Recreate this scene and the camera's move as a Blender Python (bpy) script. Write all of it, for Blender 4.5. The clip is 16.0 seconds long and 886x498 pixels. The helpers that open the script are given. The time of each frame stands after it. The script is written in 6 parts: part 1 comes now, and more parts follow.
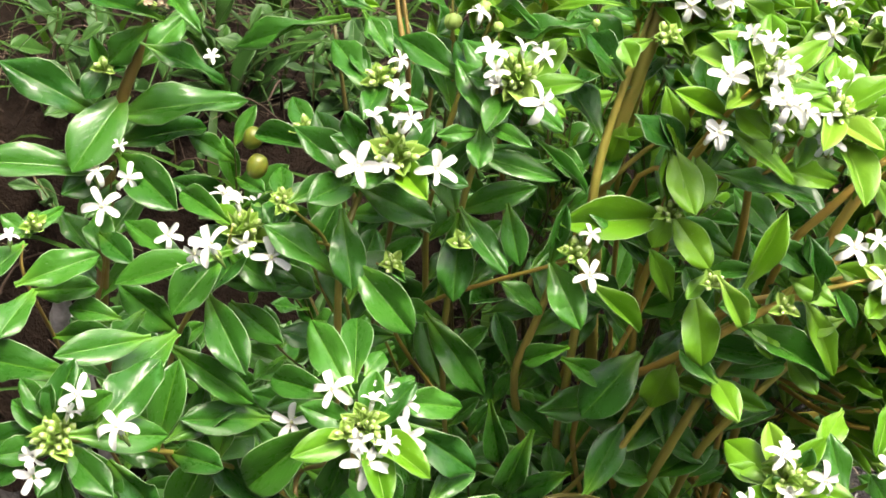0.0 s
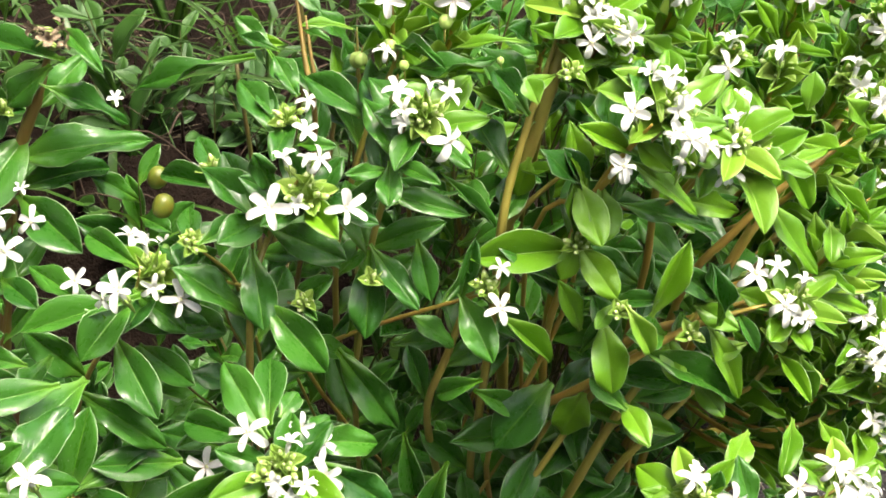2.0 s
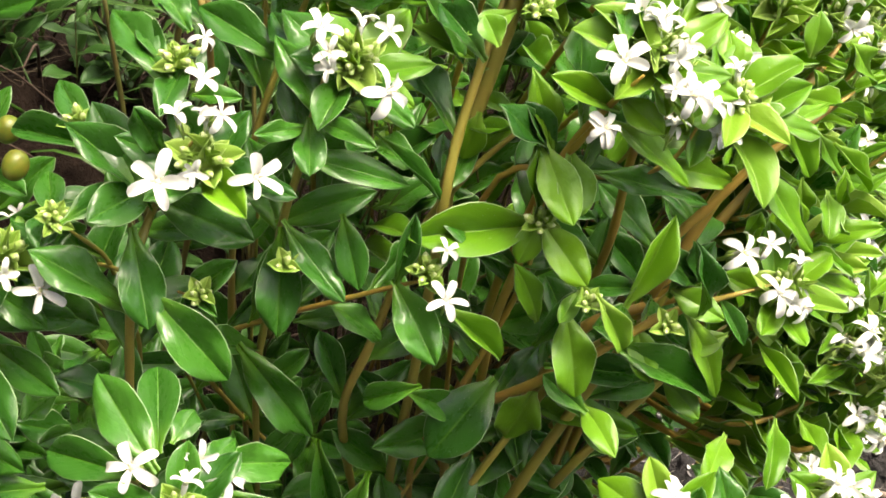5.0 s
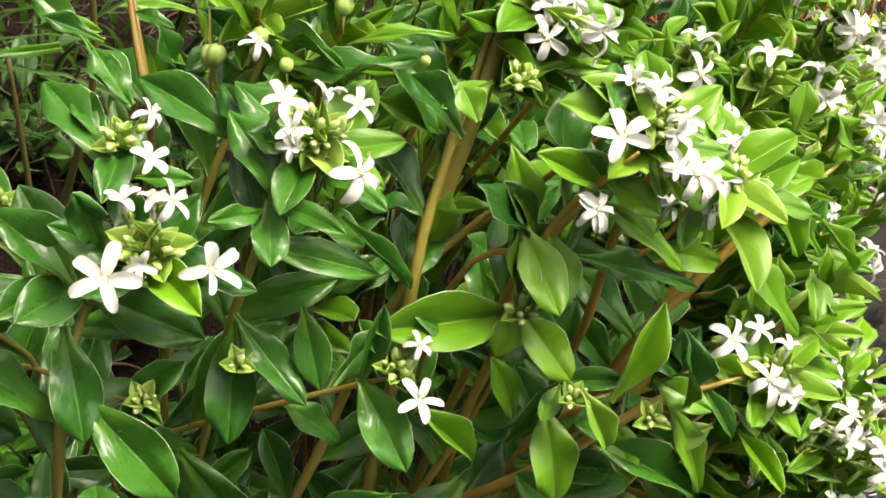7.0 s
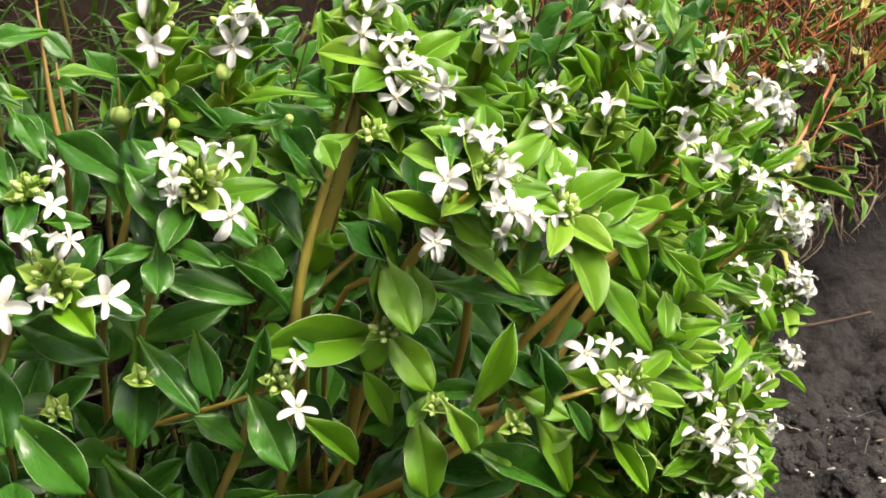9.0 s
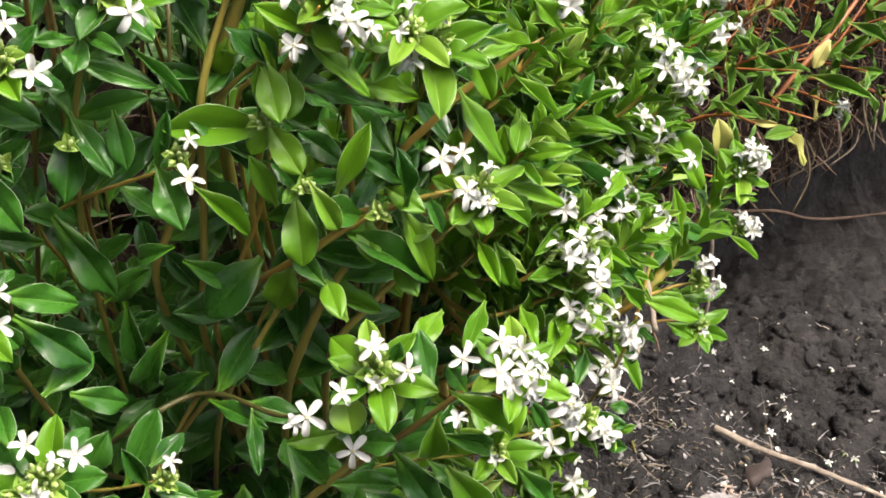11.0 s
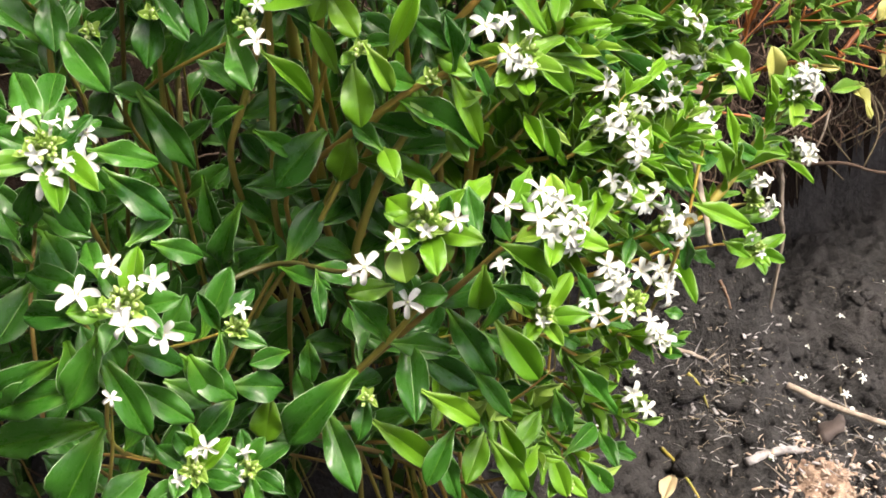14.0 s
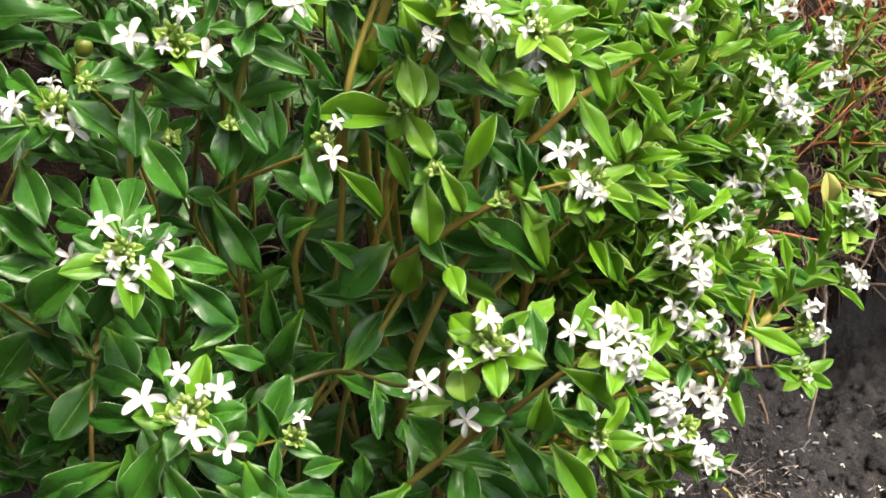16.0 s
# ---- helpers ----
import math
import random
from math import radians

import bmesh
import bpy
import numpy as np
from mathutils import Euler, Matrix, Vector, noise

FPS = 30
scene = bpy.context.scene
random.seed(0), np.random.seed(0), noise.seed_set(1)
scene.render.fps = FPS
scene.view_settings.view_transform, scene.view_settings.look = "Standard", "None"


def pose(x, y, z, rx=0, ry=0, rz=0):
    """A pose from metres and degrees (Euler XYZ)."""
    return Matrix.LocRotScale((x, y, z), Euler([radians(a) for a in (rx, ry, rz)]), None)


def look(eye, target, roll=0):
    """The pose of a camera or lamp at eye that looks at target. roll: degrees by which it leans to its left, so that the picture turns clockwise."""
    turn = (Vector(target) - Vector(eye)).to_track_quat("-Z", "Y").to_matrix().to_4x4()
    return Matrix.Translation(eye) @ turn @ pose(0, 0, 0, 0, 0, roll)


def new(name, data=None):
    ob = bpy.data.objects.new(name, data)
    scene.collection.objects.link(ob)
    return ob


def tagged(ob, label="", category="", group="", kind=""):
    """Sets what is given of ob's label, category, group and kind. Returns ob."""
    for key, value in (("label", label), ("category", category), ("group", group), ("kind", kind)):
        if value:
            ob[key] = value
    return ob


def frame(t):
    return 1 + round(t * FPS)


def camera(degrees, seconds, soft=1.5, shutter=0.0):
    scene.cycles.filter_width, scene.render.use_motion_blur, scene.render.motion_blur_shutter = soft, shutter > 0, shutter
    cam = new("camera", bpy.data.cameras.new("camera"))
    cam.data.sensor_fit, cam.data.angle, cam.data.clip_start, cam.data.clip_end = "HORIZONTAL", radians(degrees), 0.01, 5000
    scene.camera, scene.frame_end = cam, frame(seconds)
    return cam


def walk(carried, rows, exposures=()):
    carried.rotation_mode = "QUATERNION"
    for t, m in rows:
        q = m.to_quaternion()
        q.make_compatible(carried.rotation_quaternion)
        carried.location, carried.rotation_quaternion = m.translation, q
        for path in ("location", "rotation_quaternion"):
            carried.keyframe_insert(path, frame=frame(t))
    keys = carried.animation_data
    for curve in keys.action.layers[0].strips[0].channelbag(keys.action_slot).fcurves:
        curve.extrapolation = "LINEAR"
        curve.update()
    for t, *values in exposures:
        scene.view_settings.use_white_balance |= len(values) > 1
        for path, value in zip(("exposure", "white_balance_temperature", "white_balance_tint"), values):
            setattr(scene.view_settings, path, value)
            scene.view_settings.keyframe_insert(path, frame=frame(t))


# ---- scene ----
cam = camera(39.0, 16.0, soft=1.7)
METRES, EYE, TILT, LEAN, TURN = 0.42, 0.695, -30.0, 0.0, 0.0
ROWS = [
    (0.0, 0.0, 0.0, 0.0, -0.0, 0.0, -0.0),
    (0.5, 0.0037, -0.0018, -0.0005, -1.64, 0.63, 0.58),
    (1.0, 0.0005, -0.0044, 0.0008, -2.85, 0.96, 0.98),
    (1.5, 0.0054, -0.0057, 0.0005, -3.34, 1.36, 1.51),
    (2.0, -0.0062, -0.0051, 0.012, -4.47, 0.83, 1.58),
    (2.5, -0.0129, 0.0113, 0.0292, -5.79, 0.08, 0.99),
    (3.0, -0.0114, 0.0392, 0.0276, -7.49, 0.18, 1.39),
    (5.5, -0.03, 0.1937, 0.0521, -11.35, -2.79, 1.45),
    (6.0, -0.0292, 0.2087, 0.0633, -13.18, -2.3, 1.83),
    (6.5, -0.0522, 0.2316, 0.0592, -15.74, -0.75, 2.58),
    (7.0, -0.0547, 0.2456, 0.0573, -15.44, 0.14, 2.21),
    (7.5, -0.0613, 0.229, 0.0645, -15.58, 1.0, 2.22),
    (8.0, -0.0404, 0.201, 0.0543, -15.26, 2.08, 2.82),
    (10.5, 0.1308, -0.0384, 0.0216, -8.63, -0.75, 0.54),
    (11.0, 0.1751, -0.0784, -0.0318, -7.09, -2.18, -1.01),
    (11.5, 0.1938, -0.1162, -0.0589, -6.38, -2.43, -1.39),
    (12.0, 0.1992, -0.1329, -0.0802, -5.87, -2.24, -1.24),
    (12.5, 0.2016, -0.1307, -0.1144, -4.51, -2.05, -0.95),
    (13.0, 0.2024, -0.1439, -0.1498, -3.16, -1.59, -0.57),
    (13.5, 0.2098, -0.1581, -0.1798, -2.74, -0.79, 0.26),
    (14.0, 0.2078, -0.1685, -0.1739, -2.77, -0.77, -0.65),
    (14.5, 0.1998, -0.1753, -0.1723, -2.66, 0.03, -2.33),
    (15.0, 0.1946, -0.1744, -0.1554, -2.26, 1.01, -4.16),
    (15.5, 0.1821, -0.1722, -0.1506, -2.08, 2.45, -3.63),
    (16.0, 0.1709, -0.1764, -0.1431, -1.74, 2.95, -3.73),
]
START = pose(0, 0, EYE, TILT, LEAN, TURN)
walk(cam, [(t, START @ pose(METRES * x, METRES * y, METRES * z, 90 + pitch, roll, yaw)) for t, x, y, z, yaw, pitch, roll in ROWS],
     [(0.0, 2.22, 6900, 10), (3.0, 2.2, 7000, 11), (5.5, 2.12, 7350, 12), (7.0, 1.95, 7350, 12), (7.5, 1.7, 7300, 12), (8.0, 1.72, 7350, 12), (10.5, 1.62, 6750, 14), (11.0, 1.65, 6750, 14), (11.5, 1.9, 6750, 14), (12.0, 1.95, 6750, 14), (14.5, 2.0, 6900, 14), (16.0, 1.9, 6800, 14)])

# ---- light: a hazy sun from the right and behind the camera, open sky ----
SUN_UP, SUN_FROM = 67.0, 128.0  # elevation, and degrees clockwise from +y
world = bpy.data.worlds.new("sky")
scene.world = world
world.use_nodes = True
wn = world.node_tree
sky = wn.nodes.new("ShaderNodeTexSky")
sky.sky_type, sky.sun_disc = "NISHITA", False
sky.sun_elevation, sky.sun_rotation = radians(SUN_UP), radians(SUN_FROM)
sky.air_density, sky.dust_density, sky.ozone_density = 0.7, 6.0, 0.6
wn.links.new(sky.outputs[0], wn.nodes["Background"].inputs[0])
wn.nodes["Background"].inputs[1].default_value = 0.15
sun = new("sun", bpy.data.lights.new("sun", "SUN"))
sun.data.energy, sun.data.angle, sun.data.color = 1.3, radians(14.0), (1.0, 0.97, 0.91)
toward = Vector((math.sin(radians(SUN_FROM)) * math.cos(radians(SUN_UP)), math.cos(radians(SUN_FROM)) * math.cos(radians(SUN_UP)), math.sin(radians(SUN_UP))))
sun.matrix_world = look(toward * 5, (0, 0, 0))


# ---- materials ----
class Mat:
    """A node material, built by short calls."""

    def __init__(self, name):
        self.m = bpy.data.materials.new(name)
        self.m.use_nodes = True
        self.t = self.m.node_tree
        self.b = self.t.nodes["Principled BSDF"]
        self.o = self.t.nodes["Material Output"]

    def n(self, kind, **values):
        node = self.t.nodes.new("ShaderNode" + kind)
        for key, value in values.items():
            setattr(node, key, value)
        return node

    def put(self, node, key, value):
        if hasattr(value, "is_linked"):
            self.t.links.new(value, node.inputs[key])
        else:
            node.inputs[key].default_value = value

    def ramp(self, fac, *stops):
        r = self.n("ValToRGB")
        while len(r.color_ramp.elements) < len(stops):
            r.color_ramp.elements.new(0.5)
        for e, (at, c) in zip(r.color_ramp.elements, stops):
            e.position, e.color = at, (*c, 1) if len(c) == 3 else c
        self.put(r, 0, fac)
        return r.outputs[0]

    def noise(self, scale, detail=3, rough=0.6, at=None, out=0):
        k = self.n("TexNoise")
        k.inputs["Scale"].default_value, k.inputs["Detail"].default_value, k.inputs["Roughness"].default_value = scale, detail, rough
        c = at or self.n("TexCoord").outputs["Object"]
        self.put(k, "Vector", c)
        return k.outputs[out]

    def mix(self, fac, a, b, how="MIX"):
        k = self.n("Mix", data_type="RGBA", blend_type=how)
        self.put(k, 0, fac)
        self.put(k, 6, a if hasattr(a, "is_linked") else (*a, 1))
        self.put(k, 7, b if hasattr(b, "is_linked") else (*b, 1))
        return k.outputs[2]

    def math(self, op, a, b=0.0, c=0.0):
        k = self.n("Math", operation=op)
        for i, v in enumerate((a, b, c)):
            self.put(k, i, v)
        return k.outputs[0]

    def bump(self, height, strength, distance):
        k = self.n("Bump")
        k.inputs["Strength"].default_value, k.inputs["Distance"].default_value = strength, distance
        self.put(k, "Height", height)
        self.put(self.b, "Normal", k.outputs[0])

    def end(self, color, rough, glow=None, share=0.0, spec=0.5):
        """glow: the colour of the light that passes through a thin leaf."""
        self.put(self.b, "Base Color", color if hasattr(color, "is_linked") else (*color, 1))
        self.put(self.b, "Roughness", rough)
        self.put(self.b, "Specular IOR Level", spec)
        if glow is not None:
            tr = self.n("BsdfTranslucent")
            self.put(tr, 0, glow if hasattr(glow, "is_linked") else (*glow, 1))
            k = self.n("MixShader")
            k.inputs[0].default_value = share
            self.t.links.new(self.b.outputs[0], k.inputs[1])
            self.t.links.new(tr.outputs[0], k.inputs[2])
            self.t.links.new(k.outputs[0], self.o.inputs[0])
        return self.m


def leaf_material(name, dark, light, vein, rim, glow, share=0.22, gloss=0.3, veins=0.6):
    m = Mat(name)
    uv = m.n("TexCoord").outputs["UV"]
    sep = m.n("SeparateXYZ")
    m.put(sep, 0, uv)
    across, along = sep.outputs[0], sep.outputs[1]
    off = m.math("ABSOLUTE", m.math("SUBTRACT", across, 0.5))
    rnd = m.n("ObjectInfo").outputs["Random"]
    base = m.mix(rnd, dark, light)
    blotch = m.noise(5, 4, 0.65)
    base = m.mix(m.math("MULTIPLY", m.ramp(blotch, (0.35, (0, 0, 0)), (0.75, (1, 1, 1))), 0.45), base, light)
    # paler base: vein colour that also paints in light glowing through the leaf
    base = m.mix(m.ramp(along, (0.0, (0.75, 0.75, 0.75)), (0.34, (0, 0, 0))), base, vein)
    # midrib, side veins and the thick pale margin
    rib = m.ramp(off, (0.006, (1, 1, 1)), (0.035, (0, 0, 0)))
    slant = m.math("ADD", m.math("MULTIPLY", along, 9.0), m.math("MULTIPLY", off, -9.0))
    side = m.math("ABSOLUTE", m.math("SUBTRACT", m.math("FRACT", slant), 0.5))
    side = m.ramp(side, (0.0, (1, 1, 1)), (0.09, (0, 0, 0)))
    base = m.mix(m.math("MULTIPLY", side, 0.07 * veins), base, vein)
    base = m.mix(m.math("MULTIPLY", rib, 0.35), base, vein)
    edge = m.ramp(off, (0.474, (0, 0, 0)), (0.484, (1, 1, 1)))
    base = m.mix(m.math("MULTIPLY", edge, 0.5), base, rim)
    # dust specks
    speck = m.ramp(m.noise(38, 1, 0.4), (0.74, (0, 0, 0)), (0.78, (1, 1, 1)))
    base = m.mix(m.math("MULTIPLY", speck, 0.5), base, (0.5, 0.52, 0.42))
    rough = m.math("ADD", gloss, m.math("MULTIPLY", blotch, 0.25))
    height = m.math("ADD", m.math("MULTIPLY", side, -0.12), m.noise(4, 2, 0.5))
    m.bump(height, 0.3, 0.0014)
    return m.end(base, rough, glow, share, 0.42)


LEAF = leaf_material("leaf_green", (0.011, 0.066, 0.008), (0.042, 0.160, 0.015), (0.11, 0.27, 0.02), (0.40, 0.54, 0.30), (0.13, 0.36, 0.015), 0.26, 0.16)
# lighter copy of leaf_green, also used to paint light on the right side
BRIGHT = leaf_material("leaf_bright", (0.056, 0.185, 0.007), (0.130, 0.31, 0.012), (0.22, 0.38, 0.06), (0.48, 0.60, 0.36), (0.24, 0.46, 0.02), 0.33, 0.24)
# darkened copy of leaf_green with the shade in its colour
SHADE_LEAF = leaf_material("leaf_shaded", (0.012, 0.050, 0.006), (0.026, 0.085, 0.008), (0.05, 0.12, 0.02), (0.10, 0.16, 0.06), (0.04, 0.16, 0.01), 0.12, 0.4)
YOUNG = leaf_material("leaf_young", (0.11, 0.27, 0.018), (0.20, 0.37, 0.03), (0.36, 0.50, 0.12), (0.50, 0.60, 0.32), (0.34, 0.52, 0.04), 0.32)
BRACT = leaf_material("bract_green", (0.16, 0.32, 0.03), (0.28, 0.43, 0.08), (0.36, 0.46, 0.12), (0.44, 0.56, 0.28), (0.34, 0.52, 0.05), 0.34)
BANK_LEAF = leaf_material("bank_leaf", (0.035, 0.12, 0.008), (0.09, 0.21, 0.015), (0.36, 0.44, 0.10), (0.42, 0.46, 0.18), (0.20, 0.34, 0.03), 0.18, 0.35)
YELLOW_LEAF = leaf_material("leaf_yellowed", (0.28, 0.31, 0.06), (0.42, 0.38, 0.14), (0.50, 0.48, 0.22), (0.46, 0.44, 0.2), (0.4, 0.42, 0.08), 0.2, 0.45)

TAN_LEAF = leaf_material("leaf_tan", (0.34, 0.27, 0.14), (0.50, 0.42, 0.26), (0.42, 0.34, 0.2), (0.46, 0.4, 0.26), (0.4, 0.34, 0.14), 0.15, 0.5)


def plain_material(name, a, b, scale, rough, bump=0.3, depth=0.0006, glow=None, share=0.0, detail=4, spec=0.5):
    m = Mat(name)
    k = m.noise(scale, detail, 0.65)
    c = m.mix(m.ramp(k, (0.3, (0, 0, 0)), (0.7, (1, 1, 1))), a, b)
    c = m.mix(m.math("MULTIPLY", m.n("ObjectInfo").outputs["Random"], 0.3), c, b)
    m.bump(m.noise(scale * 3, 3, 0.7), bump, depth)
    return m.end(c, rough, glow, share, spec)


PETAL = plain_material("petal_white", (0.70, 0.71, 0.695), (0.63, 0.66, 0.61), 7, 0.5, 0.3, 0.0006, (0.74, 0.78, 0.66), 0.35)
THROAT = plain_material("throat_cream", (0.62, 0.66, 0.36), (0.5, 0.58, 0.25), 20, 0.5)
ANTHER = plain_material("anther_tan", (0.62, 0.55, 0.36), (0.45, 0.38, 0.22), 500, 0.6)
BUD = plain_material("bud_green", (0.25, 0.40, 0.07), (0.38, 0.52, 0.15), 6, 0.4, 0.2, 0.0003, (0.4, 0.55, 0.1), 0.2)
BUD_TIP = plain_material("bud_cream", (0.40, 0.51, 0.18), (0.56, 0.63, 0.33), 6, 0.45, 0.2, 0.0003, (0.7, 0.75, 0.5), 0.25)
STEM = plain_material("stem_olive", (0.20, 0.215, 0.032), (0.29, 0.225, 0.045), 60, 0.42, 0.4)
RED_STEM = plain_material("stem_reddish", (0.17, 0.085, 0.022), (0.17, 0.14, 0.03), 50, 0.42, 0.4)
# darkened copy of the olive stem: shade put into the colour
SHADED_STEM = plain_material("stem_shaded", (0.05, 0.065, 0.010), (0.075, 0.055, 0.014), 60, 0.5, 0.4)
AMBER_STEM = plain_material("stem_amber", (0.26, 0.235, 0.036), (0.36, 0.215, 0.042), 60, 0.42, 0.4)
BANK_STEM = plain_material("stem_red_brown", (0.17, 0.050, 0.013), (0.31, 0.115, 0.028), 50, 0.45, 0.4)
STRAW = plain_material("dry_straw", (0.33, 0.295, 0.23), (0.15, 0.12, 0.085), 160, 0.75, 0.5)
DEAD = plain_material("dead_grass", (0.15, 0.12, 0.06), (0.07, 0.055, 0.03), 120, 0.8, 0.5)
HUSK = plain_material("petal_dried", (0.33, 0.27, 0.17), (0.17, 0.12, 0.07), 9, 0.8, 0.6, 0.001)
TWIG = plain_material("twig_bark", (0.09, 0.07, 0.05), (0.34, 0.29, 0.22), 70, 0.8, 0.8, 0.001)
# darkened copy of root_brown: shade put into roots and dead grass
SHADED_ROOT = plain_material("root_shaded", (0.03, 0.02, 0.013), (0.06, 0.042, 0.03), 90, 0.9, 0.6, 0.001, spec=0.2)
DEADWOOD = plain_material("dead_wood_grey", (0.09, 0.085, 0.08), (0.34, 0.33, 0.32), 140, 0.85, 0.8, 0.001)
ROOT = plain_material("root_brown", (0.09, 0.05, 0.03), (0.18, 0.12, 0.075), 90, 0.85, 0.6, 0.001)
CRUMBLE = plain_material("rotten_wood", (0.07, 0.045, 0.032), (0.36, 0.26, 0.185), 90, 0.9, 0.9, 0.003, spec=0.2)
CHIP = plain_material("chip_orange", (0.12, 0.07, 0.045), (0.42, 0.33, 0.25), 90, 0.75, 0.6, 0.001)
STONE = plain_material("stone_grey", (0.022, 0.017, 0.014), (0.052, 0.038, 0.031), 60, 0.8, 0.6, 0.001)
GRASS = plain_material("grass_blade", (0.014, 0.05, 0.005), (0.036, 0.095, 0.009), 30, 0.45, 0.3, 0.0004, (0.1, 0.25, 0.02), 0.2)


def soil_material():
    m = Mat("soil_dark")
    big, mid, fine = m.noise(14, 4), m.noise(60, 5, 0.7), m.noise(230, 4, 0.75)
    c = m.mix(m.ramp(mid, (0.3, (0, 0, 0)), (0.72, (1, 1, 1))), (0.016, 0.0155, 0.015), (0.054, 0.0525, 0.050))
    c = m.mix(m.math("MULTIPLY", m.ramp(big, (0.45, (0, 0, 0)), (0.7, (1, 1, 1))), 0.5), c, (0.082, 0.079, 0.076))
    c = m.mix(m.ramp(fine, (0.66, (0, 0, 0)), (0.74, (0.6, 0.6, 0.6))), c, (0.13, 0.123, 0.115))
    m.bump(m.math("ADD", m.math("MULTIPLY", mid, 1.2), fine), 1.0, 0.008)
    return m.end(c, 0.95, spec=0.15)


SOIL = soil_material()
# matted bank soil, near black because shade is put into its colour
SHADED_SOIL = plain_material("root_mat_shaded", (0.004, 0.0028, 0.002), (0.014, 0.009, 0.006), 120, 0.95, 1.0, 0.004, spec=0.08)


# ---- mesh helpers ----
def mesh_of(name, verts, faces, mats, index=None, uvs=None, smooth=True):
    me = bpy.data.meshes.new(name)
    me.from_pydata(verts, [], faces)
    for m in mats:
        me.materials.append(m)
    if index is not None:
        me.polygons.foreach_set("material_index", index)
    if smooth:
        me.polygons.foreach_set("use_smooth", [True] * len(me.polygons))
    if uvs is not None:
        layer = me.uv_layers.new(name="UVMap")
        for loop in me.loops:
            layer.data[loop.index].uv = uvs[loop.vertex_index]
    me.update()
    return me


def part(name, me, parent, m, label=""):
    """One mesh object at the world pose m under a thing or a part that stands at the origin."""
    ob = new(name, me)
    ob.parent = parent
    ob.matrix_basis = m
    if label:
        ob["label"] = label
    return ob


def tube(points, radii, sides=8):
    """Verts and faces of a closed tube along points."""
    verts, faces = [], []
    pts = [Vector(p) for p in points]
    side = Vector((0.31, 0.87, 0.38))
    for i, p in enumerate(pts):
        d = (pts[min(i + 1, len(pts) - 1)] - pts[max(i - 1, 0)]).normalized()
        u = d.cross(side).normalized()
        side = u.cross(d)
        for k in range(sides):
            a = 2 * math.pi * k / sides
            verts.append(p + radii[i] * (math.cos(a) * u + math.sin(a) * side))
    for i in range(len(pts) - 1):
        for k in range(sides):
            a, b = i * sides + k, i * sides + (k + 1) % sides
            faces.append((a, b, b + sides, a + sides))
    faces.append(tuple(range(sides - 1, -1, -1)))
    faces.append(tuple(range((len(pts) - 1) * sides, len(pts) * sides)))
    return verts, faces


def glide(points, steps=6):
    """A smooth line through points (Catmull-Rom)."""
    p = [Vector(a) for a in points]
    p = [2 * p[0] - p[1]] + p + [2 * p[-1] - p[-2]]
    line = []
    for i in range(1, len(p) - 2):
        for k in range(steps):
            t = k / steps
            line.append(0.5 * (2 * p[i] + (p[i + 1] - p[i - 1]) * t + (2 * p[i - 1] - 5 * p[i] + 4 * p[i + 1] - p[i + 2]) * t * t
                               + (3 * p[i] - p[i - 1] - 3 * p[i + 1] + p[i + 2]) * t ** 3))
    line.append(p[-2])
    return line


def blade(name, mats, fold=0.16, bend=0.12, wave=0.0, cup=0.0, peak=1.0, point=0.7, thick=0.012, rows=11):
    """A leaf of length 1 along y and width 1, its upper face to +z: wedge-shaped base, blunt pointed tip, sunken midrib between two
    swelling halves, curved length, thick margin. peak, point: how fast it widens from the base and narrows to the tip."""
    across = (-1, -0.95, -0.55, -0.05, 0, 0.05, 0.55, 0.95, 1)
    cols = len(across)
    top = peak / (peak + point)
    high = top ** peak * (1 - top) ** point
    verts, uvs, faces = [], [], []
    for face in (1, -1):
        for i in range(rows):
            u = i / (rows - 1)
            u = u + 0.16 * u * (1 - u) * (2 * u - 1) * 2
            half = 0.49 * u ** peak * (1 - u) ** point / high
            half = max(half, 0.10 * (1 - u) if u < 0.3 else 0.0) + 0.004
            for v in across:
                k = abs(v)
                z = fold * k * half + 0.04 * half * math.sin(math.pi * k ** 0.8) + bend * 1.3 * (u - u * u) + cup * 0.25 * math.sin(math.pi * u)
                z += wave * math.sin(u * 9 + v * 2) * k * half + 0.10 * bend * (u * u - u)
                z += face * thick * (0.5 if k < 0.97 else 0.2) - (0.004 if v == 0 and face > 0 else 0)
                verts.append((half * v, u, z))
                uvs.append((0.5 + v * 0.5, u))
    n = rows * cols
    for i in range(rows - 1):
        for j in range(cols - 1):
            a = i * cols + j
            faces.append((a, a + 1, a + cols + 1, a + cols))
            faces.append((n + a, n + a + cols, n + a + cols + 1, n + a + 1))
        for a, b in ((i * cols, (i + 1) * cols), (i * cols + cols - 1, (i + 1) * cols + cols - 1)):
            faces.append((a, b, n + b, n + a) if a % cols == 0 else (b, a, n + a, n + b))
    return mesh_of(name, verts, faces, mats, uvs=uvs)


rng = random.Random(11)
def leaf_stock(count, name, material, fold, bend, cup, peak, point, thick=0.012, rows=11):
    return [blade(name, [material], rng.uniform(*fold), rng.uniform(*bend), rng.uniform(0.04, 0.26), rng.uniform(*cup), rng.uniform(*peak), rng.uniform(*point), thick, rows) for _ in range(count)]


